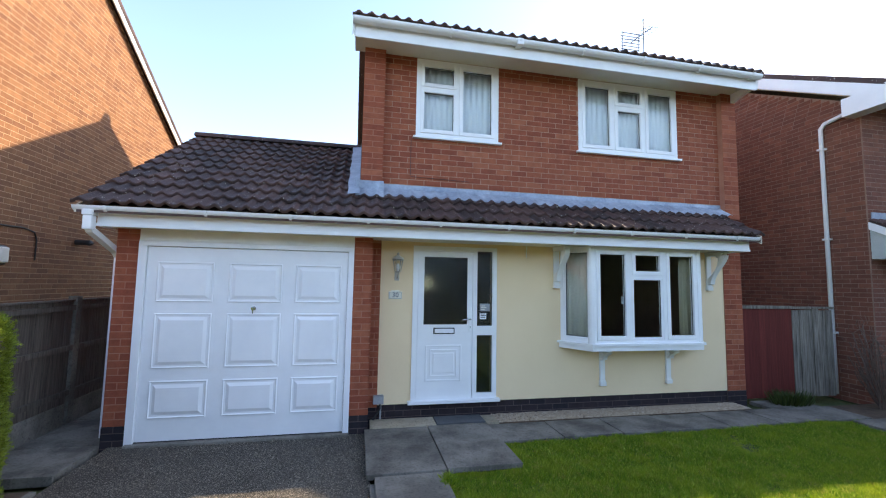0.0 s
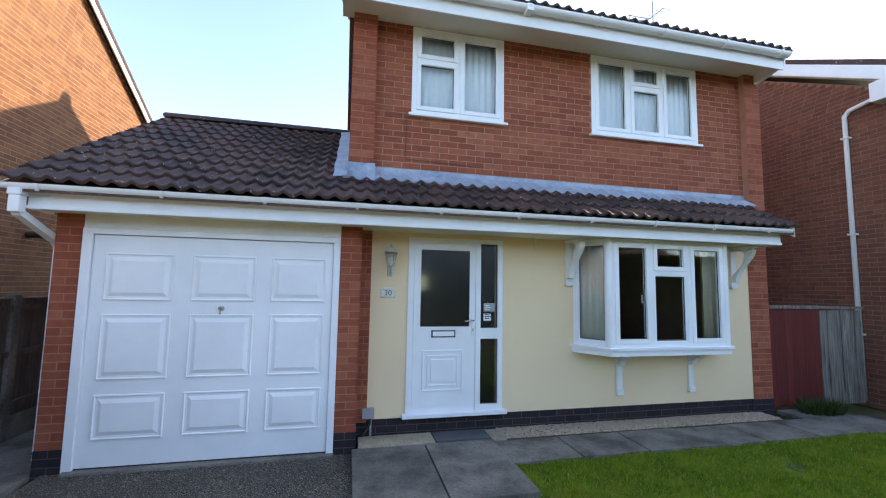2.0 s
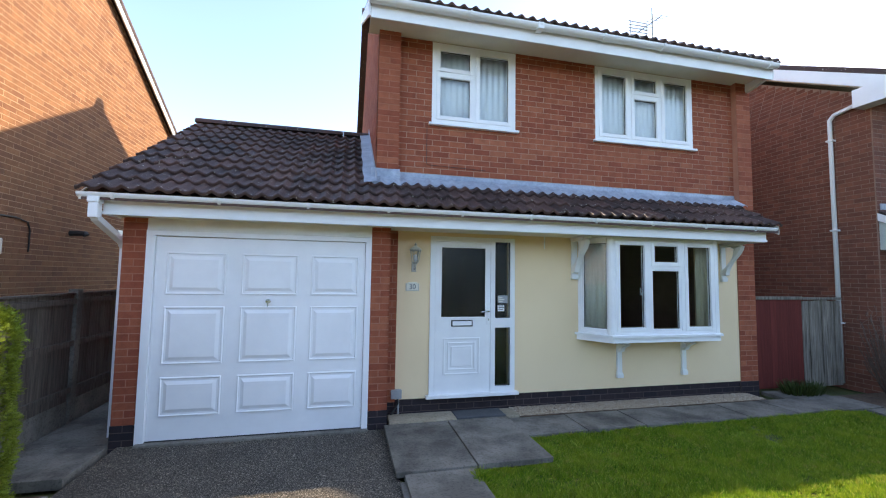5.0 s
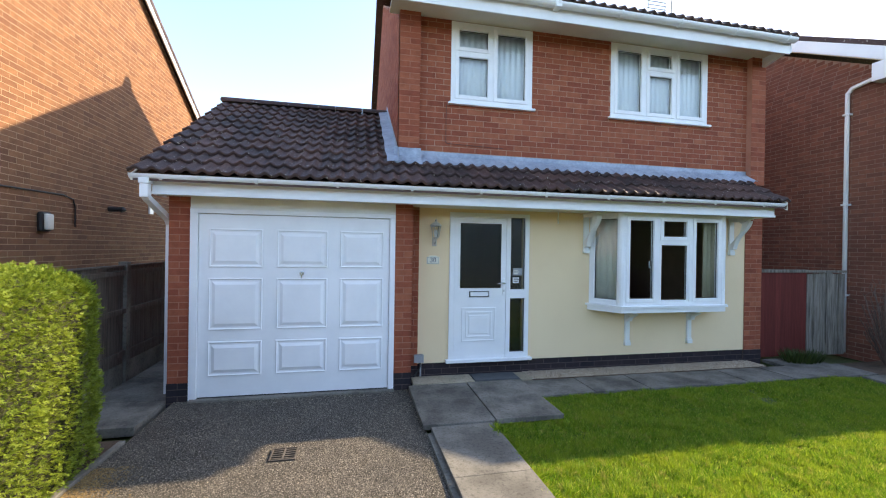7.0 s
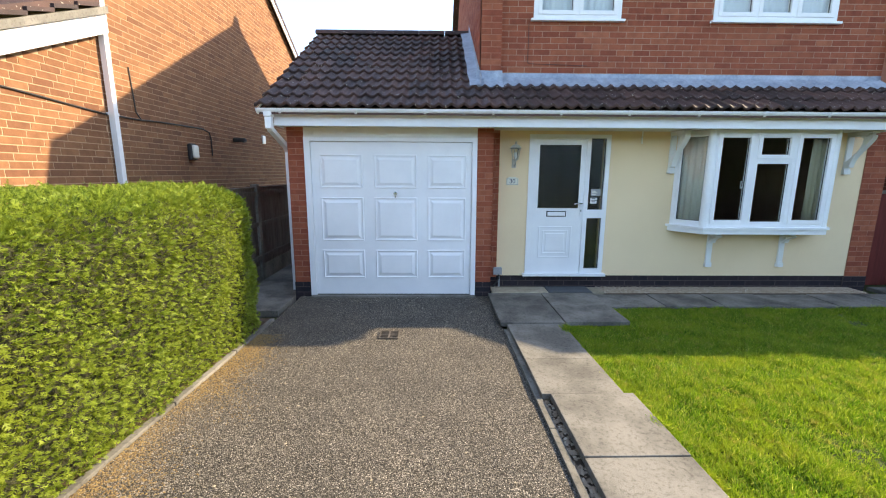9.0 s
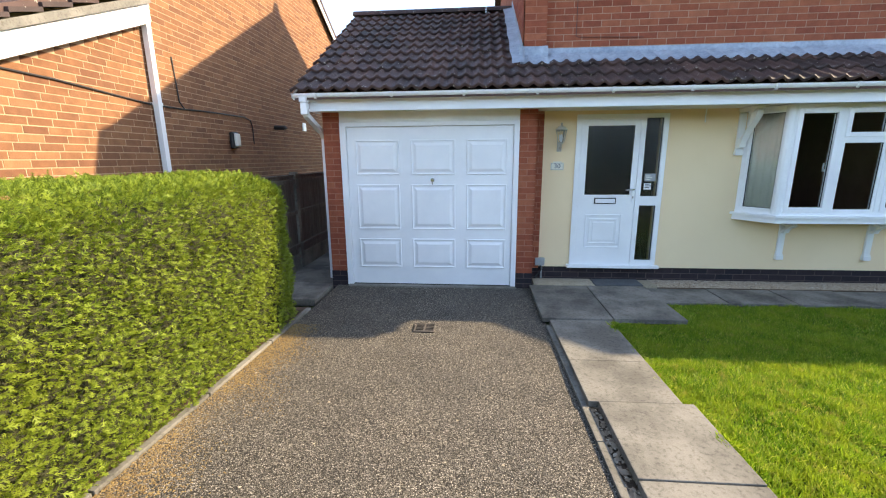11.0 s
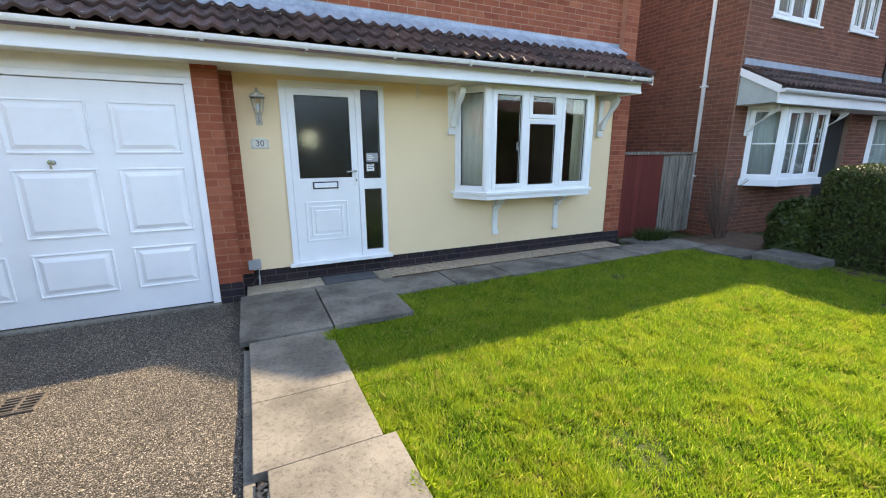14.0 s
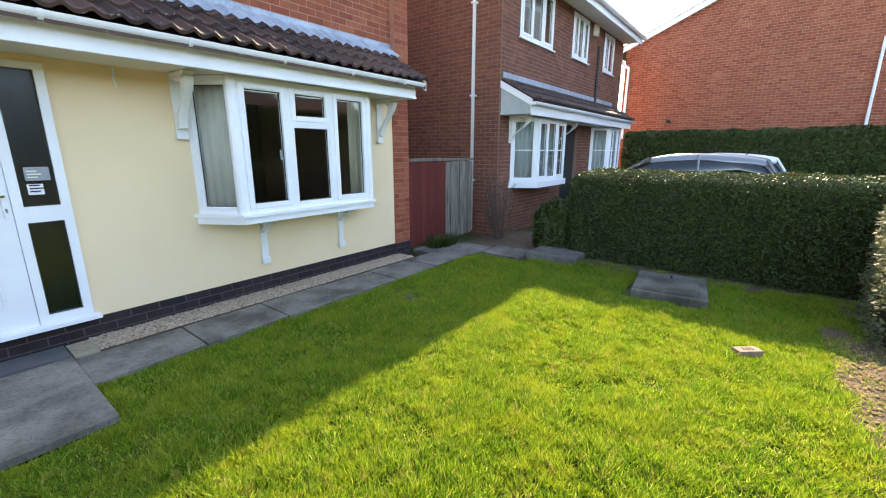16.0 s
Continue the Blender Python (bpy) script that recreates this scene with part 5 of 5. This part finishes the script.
# ---- parked cars beyond the hedge ----
def car(name, label, x, y, paint, deg=0):
    """A small hatchback, nose to +y, rear to -y; body, glasshouse, windows, lights and wheels."""
    c = thing(name, label, "car", "cars parked by the neighbour's bay")
    def rounded(p, times=2):
        """Corners cut twice, for a soft outline."""
        for _ in range(times):
            p = [q for (ya, za), (yb, zb) in zip(p, p[1:] + p[:1]) for q in ((0.75 * ya + 0.25 * yb, 0.75 * za + 0.25 * zb), (0.25 * ya + 0.75 * yb, 0.25 * za + 0.75 * zb))]
        return p
    side = [(-1.95, 0.35), (-2.0, 0.75), (-1.95, 1.10), (-1.2, 1.04), (0.75, 0.98), (1.75, 0.82), (1.95, 0.62), (1.95, 0.32), (1.3, 0.22), (-1.3, 0.22)]
    def shell(profile, w, name, mat, taper=0.0, inset=0.0):
        profile = rounded(profile)
        bm = bmesh.new()
        rows = []
        for s in (-1, -0.93, -0.8, 0.8, 0.93, 1):
            k = {1: 0.10, 0.93: 0.03}.get(abs(s), 0.0)
            rows.append([bm.verts.new((s * (w - taper * max(0, z - 0.95)), yy * (1 - 0.02 * k), z - k * (1 if z > 0.6 else -0.4))) for yy, z in profile])
        n = len(profile)
        for a, b in zip(rows, rows[1:]):
            for i in range(n):
                bm.faces.new((a[i], a[(i + 1) % n], b[(i + 1) % n], b[i]))
        bm.faces.new(rows[0])
        bm.faces.new(rows[-1][::-1])
        return part(name, bm, mat, c, "", True)
    body = shell(side, 0.86, "body", paint)
    shell([(-1.85, 0.96), (-1.55, 1.44), (-1.1, 1.535), (-0.2, 1.56), (0.35, 1.47), (1.15, 0.97)], 0.80, "glasshouse", CAR_GLASS, 0.30)
    shell([(-1.60, 1.47), (-1.1, 1.55), (-0.2, 1.575), (0.38, 1.48), (0.30, 1.455), (-0.2, 1.53), (-1.1, 1.50), (-1.5, 1.43)], 0.79, "roof", paint, 0.28)
    for s in (-1, 1):
        for ya, za, yb, zb in ((-1.86, 0.97, -1.56, 1.45), (-0.55, 0.97, -0.5, 1.54), (0.36, 1.47, 1.15, 0.97)):
            part("pillar", tube([(s * 0.80, ya, za), (s * (0.80 - 0.3 * (zb - 0.95)), yb, zb)] if zb > za else [(s * (0.80 - 0.3 * (za - 0.95)), ya, za), (s * 0.80, yb, zb)], 0.024, 6), paint, c)
        part("tail_light", boxes((s * 0.66 - 0.07, s * 0.66 + 0.07, -1.97, -1.80, 0.84, 1.12), bevel=0.03), TAIL, c, "red tail light")
        part("headlight", boxes((s * 0.62 - 0.14, s * 0.62 + 0.14, 1.74, 1.93, 0.62, 0.76), bevel=0.03), M["glass"], c)
        part("mirror", boxes((s * 0.97 - 0.09, s * 0.97 + 0.09, 0.55, 0.67, 0.98, 1.10), bevel=0.03), paint, c)
        for yy in (-1.22, 1.22):
            w = part("wheel", tube([(s * 0.68, yy, 0.31), (s * 0.87, yy, 0.31)], 0.31, 20), M["black"], c)
            part("rim", tube([(s * 0.80, yy, 0.31), (s * 0.885, yy, 0.31)], 0.20, 14), M["steel"], w)
    part("antenna", tube([(0, -1.2, 1.54), (0, -1.5, 1.70)], 0.008, 6), M["black"], c)
    c.matrix_world = pose(x, y, -0.02, 0, 0, deg)
    return c


CAR_GLASS = material("car_glass", (0.012, 0.014, 0.016), 0.05, 0, 0.6)
TAIL = material("red_lens", (0.5, 0.015, 0.012), 0.2)
car("parked_car", "silver grey hatchback parked behind the hedge", 11.2, 2.55, material("silver_paint", (0.26, 0.27, 0.285), 0.28, 0.6))
car("parked_car", "white hatchback parked behind the hedge", 13.3, 2.4, material("white_car_paint", (0.75, 0.76, 0.78), 0.25))


# ---- hedges ----
def rounded_box(x0, x1, y0, y1, z0, z1, r, n, rng):
    """Points and outward normals spread over the top and sides of a box with rounded upper edges."""
    sx, sy, sz = x1 - x0, y1 - y0, z1 - z0
    areas = np.array([sy * sz, sy * sz, sx * sz, sx * sz, sx * sy])
    face = rng.choice(5, n, p=areas / areas.sum())
    a, b = rng.random(n), rng.random(n)
    p = np.zeros((n, 3))
    p[:, 0] = np.where(face == 0, x0, np.where(face == 1, x1, x0 + a * sx))
    p[:, 1] = np.where(face == 2, y0, np.where(face == 3, y1, y0 + np.where(face < 2, a, b) * sy))
    p[:, 2] = np.where(face == 4, z1, z0 + b * sz)
    core = np.stack([np.clip(p[:, 0], x0 + r, x1 - r), np.clip(p[:, 1], y0 + r, y1 - r), np.minimum(p[:, 2], z1 - r)], 1)
    d = p - core
    d /= np.maximum(np.linalg.norm(d, axis=1, keepdims=True), 1e-6)
    return core + r * d, d


def sprays(p, nrm, size, rng, droop=0.3, fan=4, width=0.35, lift=0.5):
    """Small fans of pointed leaves growing out of points along their normals."""
    n = len(p)
    out = []
    t1 = np.cross(nrm, rng.normal(size=(n, 3)))
    t1 /= np.maximum(np.linalg.norm(t1, axis=1, keepdims=True), 1e-6)
    t2 = np.cross(nrm, t1)
    for k in range(fan):
        s = size * rng.uniform(0.6, 1.3, (n, 1))
        ang = (k - (fan - 1) / 2) * 0.75 + rng.normal(0, 0.25, (n, 1))
        up = np.array([[0, 0, 1.0]])
        axis = nrm * lift + t1 * np.cos(ang) * 0.8 + t2 * np.sin(ang) * 0.8 + up * rng.normal(0.15, droop, (n, 1))
        axis /= np.linalg.norm(axis, axis=1, keepdims=True)
        w = np.cross(axis, nrm + 0.3 * rng.normal(size=(n, 3)))
        w /= np.maximum(np.linalg.norm(w, axis=1, keepdims=True), 1e-6)
        base = p - nrm * 0.35 * s
        mid = base + axis * s * 0.55
        out.append(np.stack([base, mid + w * s * width * 0.5, base + axis * s, mid - w * s * width * 0.5], 1))
    return np.stack(out, 1).reshape(-1, 3)


def fronds(p, nrm, size, rng):
    """Flat feathery conifer sprays: a tip and two pairs of leaflets along a drooping axis."""
    n = len(p)
    up = np.array([[0.0, 0.0, 1.0]])
    flat = np.cross(nrm, up) + 1e-4
    flat /= np.linalg.norm(flat, axis=1, keepdims=True)
    axis = nrm * rng.uniform(0.25, 0.9, (n, 1)) + flat * rng.normal(0, 0.75, (n, 1)) + up * rng.normal(0.10, 0.30, (n, 1))
    axis /= np.linalg.norm(axis, axis=1, keepdims=True)
    w = np.cross(axis, up + 0.55 * rng.normal(size=(n, 3)))
    w /= np.maximum(np.linalg.norm(w, axis=1, keepdims=True), 1e-6)
    s = size * rng.uniform(0.6, 1.35, (n, 1))
    base = p - nrm * 0.3 * s
    out = []
    def leaf(root, d, length, wide):
        mid = root + d * length * 0.5
        side = np.cross(d, np.cross(axis, w))
        side /= np.maximum(np.linalg.norm(side, axis=1, keepdims=True), 1e-6)
        out.append(np.stack([root, mid + side * wide, root + d * length, mid - side * wide], 1))
    leaf(base, axis, s, 0.07 * s)
    for k, t in enumerate((0.22, 0.56)):
        for sign in (1, -1):
            d = axis * 0.75 + w * sign * 0.7 - up * 0.06
            d /= np.linalg.norm(d, axis=1, keepdims=True)
            leaf(base + axis * s * t, d, s * (0.48 - 0.09 * k), 0.060 * s)
    return np.stack(out, 1).reshape(-1, 3)


def hedge(name, label, x0, x1, y0, y1, z1, r, n, size, mat, seed, lump=0.05, z0=0.0, width=0.35, conifer=False):
    h = thing(name, label, "hedge")
    rng = np.random.default_rng(seed)
    bm = bmesh.new()
    i = 0.07
    box(bm, x0 + i, x1 - i, y0 + i, y1 - i, z0, z1 - i)
    es = [e for e in bm.edges if max(v.co.z for v in e.verts) > z1 - i - 0.01]
    bmesh.ops.bevel(bm, geom=es, offset=r * 0.85, segments=4, affect="EDGES", profile=0.5)
    part("core", bm, M["shaded_twigs"], h, "twiggy inside, coloured dark for the shade between leaves")
    p, d = rounded_box(x0, x1, y0, y1, z0 + 0.02, z1, r, n, rng)
    if conifer:
        seen = (d[:, 0] > -0.5) | (rng.random(n) < 0.2)
        p, d = p[seen], d[seen]
    wob = np.array([noise.noise((a[0] * 2.1, a[1] * 2.1, a[2] * 2.1)) + 0.5 * noise.noise((a[0] * 6.1, a[1] * 6.1, a[2] * 6.1 + 4)) for a in p])
    tuft_d = np.array([noise.noise((a[0] * 13, a[1] * 11, a[2] * 17)) for a in p]) if conifer else 0.0
    p = p + d * (lump * wob + 0.020 * tuft_d + rng.normal(0, 0.016, len(p)))[:, None]
    f = cloud("foliage", fronds(p, d, size, rng) if conifer else sprays(p, d, size, rng, width=width), 4, mat, h)
    tagged(f, kind="stuff")
    return h


hedge("conifer_hedge", "clipped bright green conifer hedge beside the driveway", -3.75, -2.42, -3.0, 3.95, 1.52, 0.32, 165000, 0.042, M["conifer"], 4, 0.06, conifer=True)
hedge("clipped_hedge", "dense dark green clipped hedge bounding the lawn", 7.25, 8.5, -4.5, 3.3, 1.28, 0.18, 72000, 0.028, M["privet"], 6, 0.04, width=0.6)
hedge("round_bush", "low dark green bush at the hedge's end", 7.3, 8.2, 3.15, 3.9, 0.80, 0.35, 6000, 0.06, M["privet"], 7, 0.08, width=0.6)
hedge("conifer_hedge", "rounded green conifer clump at the lawn's corner, greyed for haze", 5.62, 6.9, -1.6, 0.06, 1.25, 0.28, 15000, 0.05, M["hazed_conifer"], 8, 0.05, conifer=True)
hedge("tall_hedge", "tall dark hedge in front of the far house", 15.9, 16.9, -8.0, 4.9, 2.15, 0.2, 34000, 0.08, M["privet"], 9, 0.08, width=0.6)

# bare shrub by the gate
shrub = thing("bare_shrub", "leafless brown shrub with many thin stems", "shrub", at=(7.75, 4.75, 0))
rng = random.Random(12)
bark = varied("bark", (0.06, 0.04, 0.03), (0.14, 0.09, 0.07), 20, 90, 0.9, 0.4)
for k in range(26):
    a, l = rng.uniform(0, 6.28), rng.uniform(0.5, 1.1)
    s = rng.uniform(0.15, 0.45)
    pts = [(0.05 * math.cos(a), 0.05 * math.sin(a), 0)]
    for q in range(1, 5):
        pts.append((pts[-1][0] + s * 0.25 * math.cos(a) + rng.uniform(-0.04, 0.04), pts[-1][1] + 0.6 * s * 0.25 * math.sin(a) + rng.uniform(-0.03, 0.03), l * q / 4))
    part("stem", tube(pts, 0.006, 5), bark, shrub)

# ---- concrete inspection cover, loose brick, small plants ----
cover = thing("inspection_cover", "raised concrete inspection chamber cover in the grass", "manhole cover", at=(6.36, 1.69, 0))
cover.matrix_world = pose(6.38, 1.655, 0, 0, 0, 7)
part("kerb_frame", boxes((-0.45, 0.45, -0.37, 0.37, -0.08, 0.095), bevel=0.012), M["mossy"], cover)
part("lid", boxes((-0.37, 0.37, -0.29, 0.29, 0.09, 0.108), bevel=0.008), M["mossy"], cover)
part("lifting_bar", boxes((0.20, 0.30, -0.01, 0.01, 0.106, 0.116)), M["steel"], cover)
lb = thing("loose_brick", "pale weathered engineering brick lying in the grass", "brick", at=(5.07, 0.91, 0.0))
lb.matrix_world = pose(5.07, 0.87, 0.0, 0, 0, -48)
part("brick", boxes((-0.10, 0.10, -0.046, 0.046, -0.02, 0.055), bevel=0.006), varied("worn_brick", (0.20, 0.13, 0.095), (0.33, 0.22, 0.16), 14, 120, 0.9, 0.5), lb)
for k in range(3):
    part("stamp", boxes((-0.045 + 0.035 * k, -0.025 + 0.035 * k, -0.02, 0.02, 0.053, 0.0575)), M["mossy"], lb)


# bare shrub in front of the neighbour's corner
def bare_shrub(x, y, seed):
    rng = random.Random(seed)
    s = thing("bare_shrub", "leafless brown twiggy shrub by the brick corner", "shrub", at=(x, y, rise(x, y) - 0.02))
    for k in range(9):
        a, tilt, ln = 6.283 * k / 9 + rng.uniform(-0.3, 0.3), rng.uniform(0.08, 0.42), rng.uniform(0.75, 1.2)
        pts = [(0.03 * math.cos(a), 0.03 * math.sin(a), -0.03)]
        for j in range(1, 6):
            d = ln * j / 5
            pts.append((math.cos(a) * tilt * d + rng.uniform(-0.025, 0.025), math.sin(a) * tilt * d + rng.uniform(-0.025, 0.025), d))
        stem = part("stem", tube(pts, 0.008, 5), TWIG, s)
        for j in range(9):
            p = pts[rng.randint(2, 5)]
            b, ln2 = rng.uniform(0, 6.283), rng.uniform(0.12, 0.30)
            q = (p[0] + 0.5 * ln2 * math.cos(b), p[1] + 0.5 * ln2 * math.sin(b), p[2] + 0.3 * ln2)
            e = (p[0] + 0.85 * ln2 * math.cos(b + 0.4), p[1] + 0.85 * ln2 * math.sin(b + 0.4), p[2] + 0.8 * ln2)
            part("twig", tube([p, q, e], 0.0035, 4), TWIG, stem)
    return s


TWIG = varied("bare_twigs", (0.10, 0.065, 0.05), (0.20, 0.13, 0.10), 20, 150, 0.9, 0.3)
bare_shrub(7.66, 4.72, 77)

# ---- stones and litter ----
def stones(name, label, x0, x1, y0, y1, z, n, size, mat, seed, spread=None):
    rng = np.random.default_rng(seed)
    p = np.stack([rng.uniform(x0, x1, n), rng.uniform(y0, y1, n), np.zeros(n)], 1)
    if spread:
        drift = np.array([max(0.25, 1.0 + 1.6 * noise.noise((0.0, b * 1.6, 4.0))) for b in p[:, 1]])
        p[:, 0] = x0 + np.abs(rng.normal(0, spread, n)) * drift
    p[:, 2] = [rise(a, b) + z for a, b in p[:, :2]]
    s = size * rng.uniform(0.5, 1.3, (n, 1))
    ang = rng.uniform(0, 6.28, n)
    ca, sa = np.cos(ang)[:, None], np.sin(ang)[:, None]
    ex = np.concatenate([ca, sa, 0 * ca], 1) * s
    ey = np.concatenate([-sa, ca, 0 * ca], 1) * s * rng.uniform(0.5, 0.9, (n, 1))
    ez = np.array([[0, 0, 1.0]]) * s * rng.uniform(0.35, 0.7, (n, 1))
    # a pebble of eight faces: six shared corners
    c = np.stack([p + ex, p + ey, p - ex, p - ey, p + ez, p - ez * 0.3], 1).reshape(-1, 3)
    f = np.array([(0, 1, 4), (1, 2, 4), (2, 3, 4), (3, 0, 4)])
    idx = (np.arange(n)[:, None, None] * 6 + f[None]).reshape(-1)
    me = bpy.data.meshes.new(name)
    me.vertices.add(len(c))
    me.vertices.foreach_set("co", c.astype(np.float32).ravel())
    me.loops.add(len(idx))
    me.loops.foreach_set("vertex_index", idx.astype(np.int32))
    me.polygons.add(len(idx) // 3)
    me.polygons.foreach_set("loop_start", np.arange(0, len(idx), 3, dtype=np.int32))
    me.update(calc_edges=True)
    me.materials.append(mat)
    me.polygons.foreach_set("use_smooth", [True] * len(me.polygons))
    return tagged(new(name, me), label, "stones", kind="stuff")


stones("gravel", "brown pea gravel along the foot of the house", 1.86, 5.62, 4.95, 5.28, 0.047, 11000, 0.012, M["pea"], 3)
tagged(part("gravel_bed", boxes((1.86, 5.62, 4.94, 5.28, -0.05, 0.045)), M["soil"], None, "earth under the gravel strip"), kind="structure")
stones("gravel", "pale stones in the strip beside the path", 0.315, 0.395, -3.0, 3.7, -0.012, 1500, 0.019, M["pebbles"], 5)
stones("needle_litter", "orange-brown fallen needles along the driveway's edge", -2.36, -2.0, -3.0, 3.6, -0.010, 26000, 0.0068, M["needles"], 6, 0.17)
stones("wood_chips", "pale wood chips on the soil bed", 3.8, 5.9, -1.2, 0.34, 0.016, 3200, 0.014, M["needles"], 9)


tagged(part("concrete_cover", boxes((-1.03, 0.02, 0.62, 1.25, -0.02, rise(-0.5, 1.0) + 0.004), bevel=0.008), M["slab"], None, "flat concrete slab let into the driveway"), category="slab")
stones("petal_litter", "a few pale petals and leaves on the driveway", -2.3, 0.2, 0.5, 4.9, 0.0, 45, 0.010, M["slab_cream"], 15)


# ---- grass ----
def grass(n, seed):
    rng = np.random.default_rng(seed)
    x = rng.uniform(0.93, 7.2, n)
    y = rng.uniform(-0.6, 4.40, n)
    keep = ~((x < 1.00) & (y < 2.25)) & ~((x < 1.70) & (y > 3.76)) & ~((np.abs(x - 6.36) < 0.46) & (np.abs(y - 1.69) < 0.40)) & ~((x > 3.7) & (y < 0.36 - 0.16 * (x - 4.7) ** 2 + 0.05 * np.sin(9 * x) + rng.normal(0, 0.05, n)) & (rng.random(n) > 0.10)) & ~((x > 6.5) & (y > 3.6)) & ~((x > 6.75) & (y > 2.95))
    x, y = x[keep], y[keep]
    n = len(x)
    tuft = np.array([noise.noise((a * 1.7, b * 1.7, 3.0)) + 0.9 * noise.noise((a * 5.0, b * 5.0, 7.0)) + 0.8 * noise.noise((a * 19.0, b * 19.0, 2.0)) for a, b in zip(x, y)])
    h = (0.034 + 0.036 * tuft + 0.020 * rng.random(n)).clip(0.010, 0.10)
    z = np.array([rise(a, b) - 0.014 + 0.02 * noise.noise((a * 1.3, b * 1.3, 0.5)) for a, b in zip(x, y)])
    a = rng.uniform(0, 6.28, n)
    lean = rng.uniform(0.1, 1.1, n) * h
    b = rng.uniform(0, 6.28, n)
    w = rng.uniform(0.0026, 0.0062, n)
    p = np.stack([x, y, z], 1)
    side = np.stack([np.cos(a) * w, np.sin(a) * w, 0 * w], 1)
    tip = p + np.stack([lean * np.cos(b), lean * np.sin(b), h], 1)
    v = np.stack([p - side, p + side, tip], 1).reshape(-1, 3)
    ob = cloud("grass", v, 3, M["grass"])
    return tagged(ob, "green lawn grass with yellow mossy patches", "grass", kind="stuff")


grass(640000, 21)


def tuft(x, y, n, h, seed, label, mat):
    rng = np.random.default_rng(seed)
    a, r = rng.uniform(0, 6.28, n), rng.uniform(0, 0.16, n)
    p = np.stack([x + 2 * r * np.cos(a), y + r * np.sin(a), np.zeros(n)], 1)
    b = rng.uniform(0, 6.28, n)
    hh = h * rng.uniform(0.5, 1.1, n)
    side = np.stack([np.cos(b) * 0.006, np.sin(b) * 0.006, 0 * b], 1)
    out = np.stack([np.cos(a) * hh * 0.5, np.sin(a) * hh * 0.5, hh], 1)
    v = np.stack([p - side, p + side, p + 0.6 * out + side, p + out, p + 0.6 * out - side], 1).reshape(-1, 3)
    return tagged(cloud("plant", v, 5, mat), label, "plant", kind="stuff")


def edge_grass(x0, x1, y0, y1, n, seed, tall=0.07):
    """Longer blades that hang over the edge of the paving."""
    rng = np.random.default_rng(seed)
    t = rng.random(n)
    x = x0 + (x1 - x0) * t + rng.normal(0, 0.018, n)
    y = y0 + (y1 - y0) * t + rng.normal(0, 0.018, n)
    clump = np.array([max(0.15, 0.6 + 0.9 * noise.noise((a * 4, b * 4, 9.0))) for a, b in zip(x, y)])
    h = tall * clump * rng.uniform(0.6, 1.2, n)
    z = np.array([rise(a, b) - 0.01 for a, b in zip(x, y)])
    a, b = rng.uniform(0, 6.28, n), rng.uniform(0, 6.28, n)
    w = rng.uniform(0.002, 0.004, n)
    p = np.stack([x, y, z], 1)
    side = np.stack([np.cos(a) * w, np.sin(a) * w, 0 * w], 1)
    lean = h * rng.uniform(0.3, 1.0, n)
    mid = p + np.stack([0.35 * lean * np.cos(b), 0.35 * lean * np.sin(b), 0.6 * h], 1)
    tip = p + np.stack([lean * np.cos(b), lean * np.sin(b), h], 1)
    v = np.stack([p - side, p + side, mid + 0.9 * side, tip], 1).reshape(-1, 3)
    return tagged(cloud("grass_edge", v, 4, M["grass"]), "longer grass along the edge of the paving", "grass", kind="stuff")


edge_grass(0.935, 0.935, 2.26, 3.75, 5000, 41)
edge_grass(1.00, 1.00, 0.0, 2.25, 8000, 42)
edge_grass(1.0, 1.68, 3.765, 3.765, 2000, 43, 0.04)
edge_grass(1.71, 6.9, 4.39, 4.39, 7000, 44, 0.045)
tuft(6.55, 5.15, 700, 0.20, 31, "low tuft of dark green strappy leaves by the gate", M["privet"])
tuft(3.55, 0.55, 120, 0.05, 32, "small weed rosette in the lawn", M["privet"])

# ---- behind the camera: hedge and plain facades across the road, which the glass mirrors ----
hedge("street_hedge", "dark hedge along the far side of the road", -34.0, 50.0, -18.5, -17.0, 4.2, 0.3, 30000, 0.24, M["privet"], 14, 0.12, width=0.6)
for x0 in (-26, -15, -4, 7, 18, 29):
    opp = thing("opposite_house", "plain brick house across the road", "house", "houses across the road", at=(x0, -36, 0))
    part("wall", boxes((0, 9.5, -3, 3, -0.12, 5.0)), M["mortar_brown"], opp)
    part("roof", prism([(-3.5, 4.9), (0, 7.6), (3.5, 4.9)], -0.2, 9.7), M["tile"], opp)
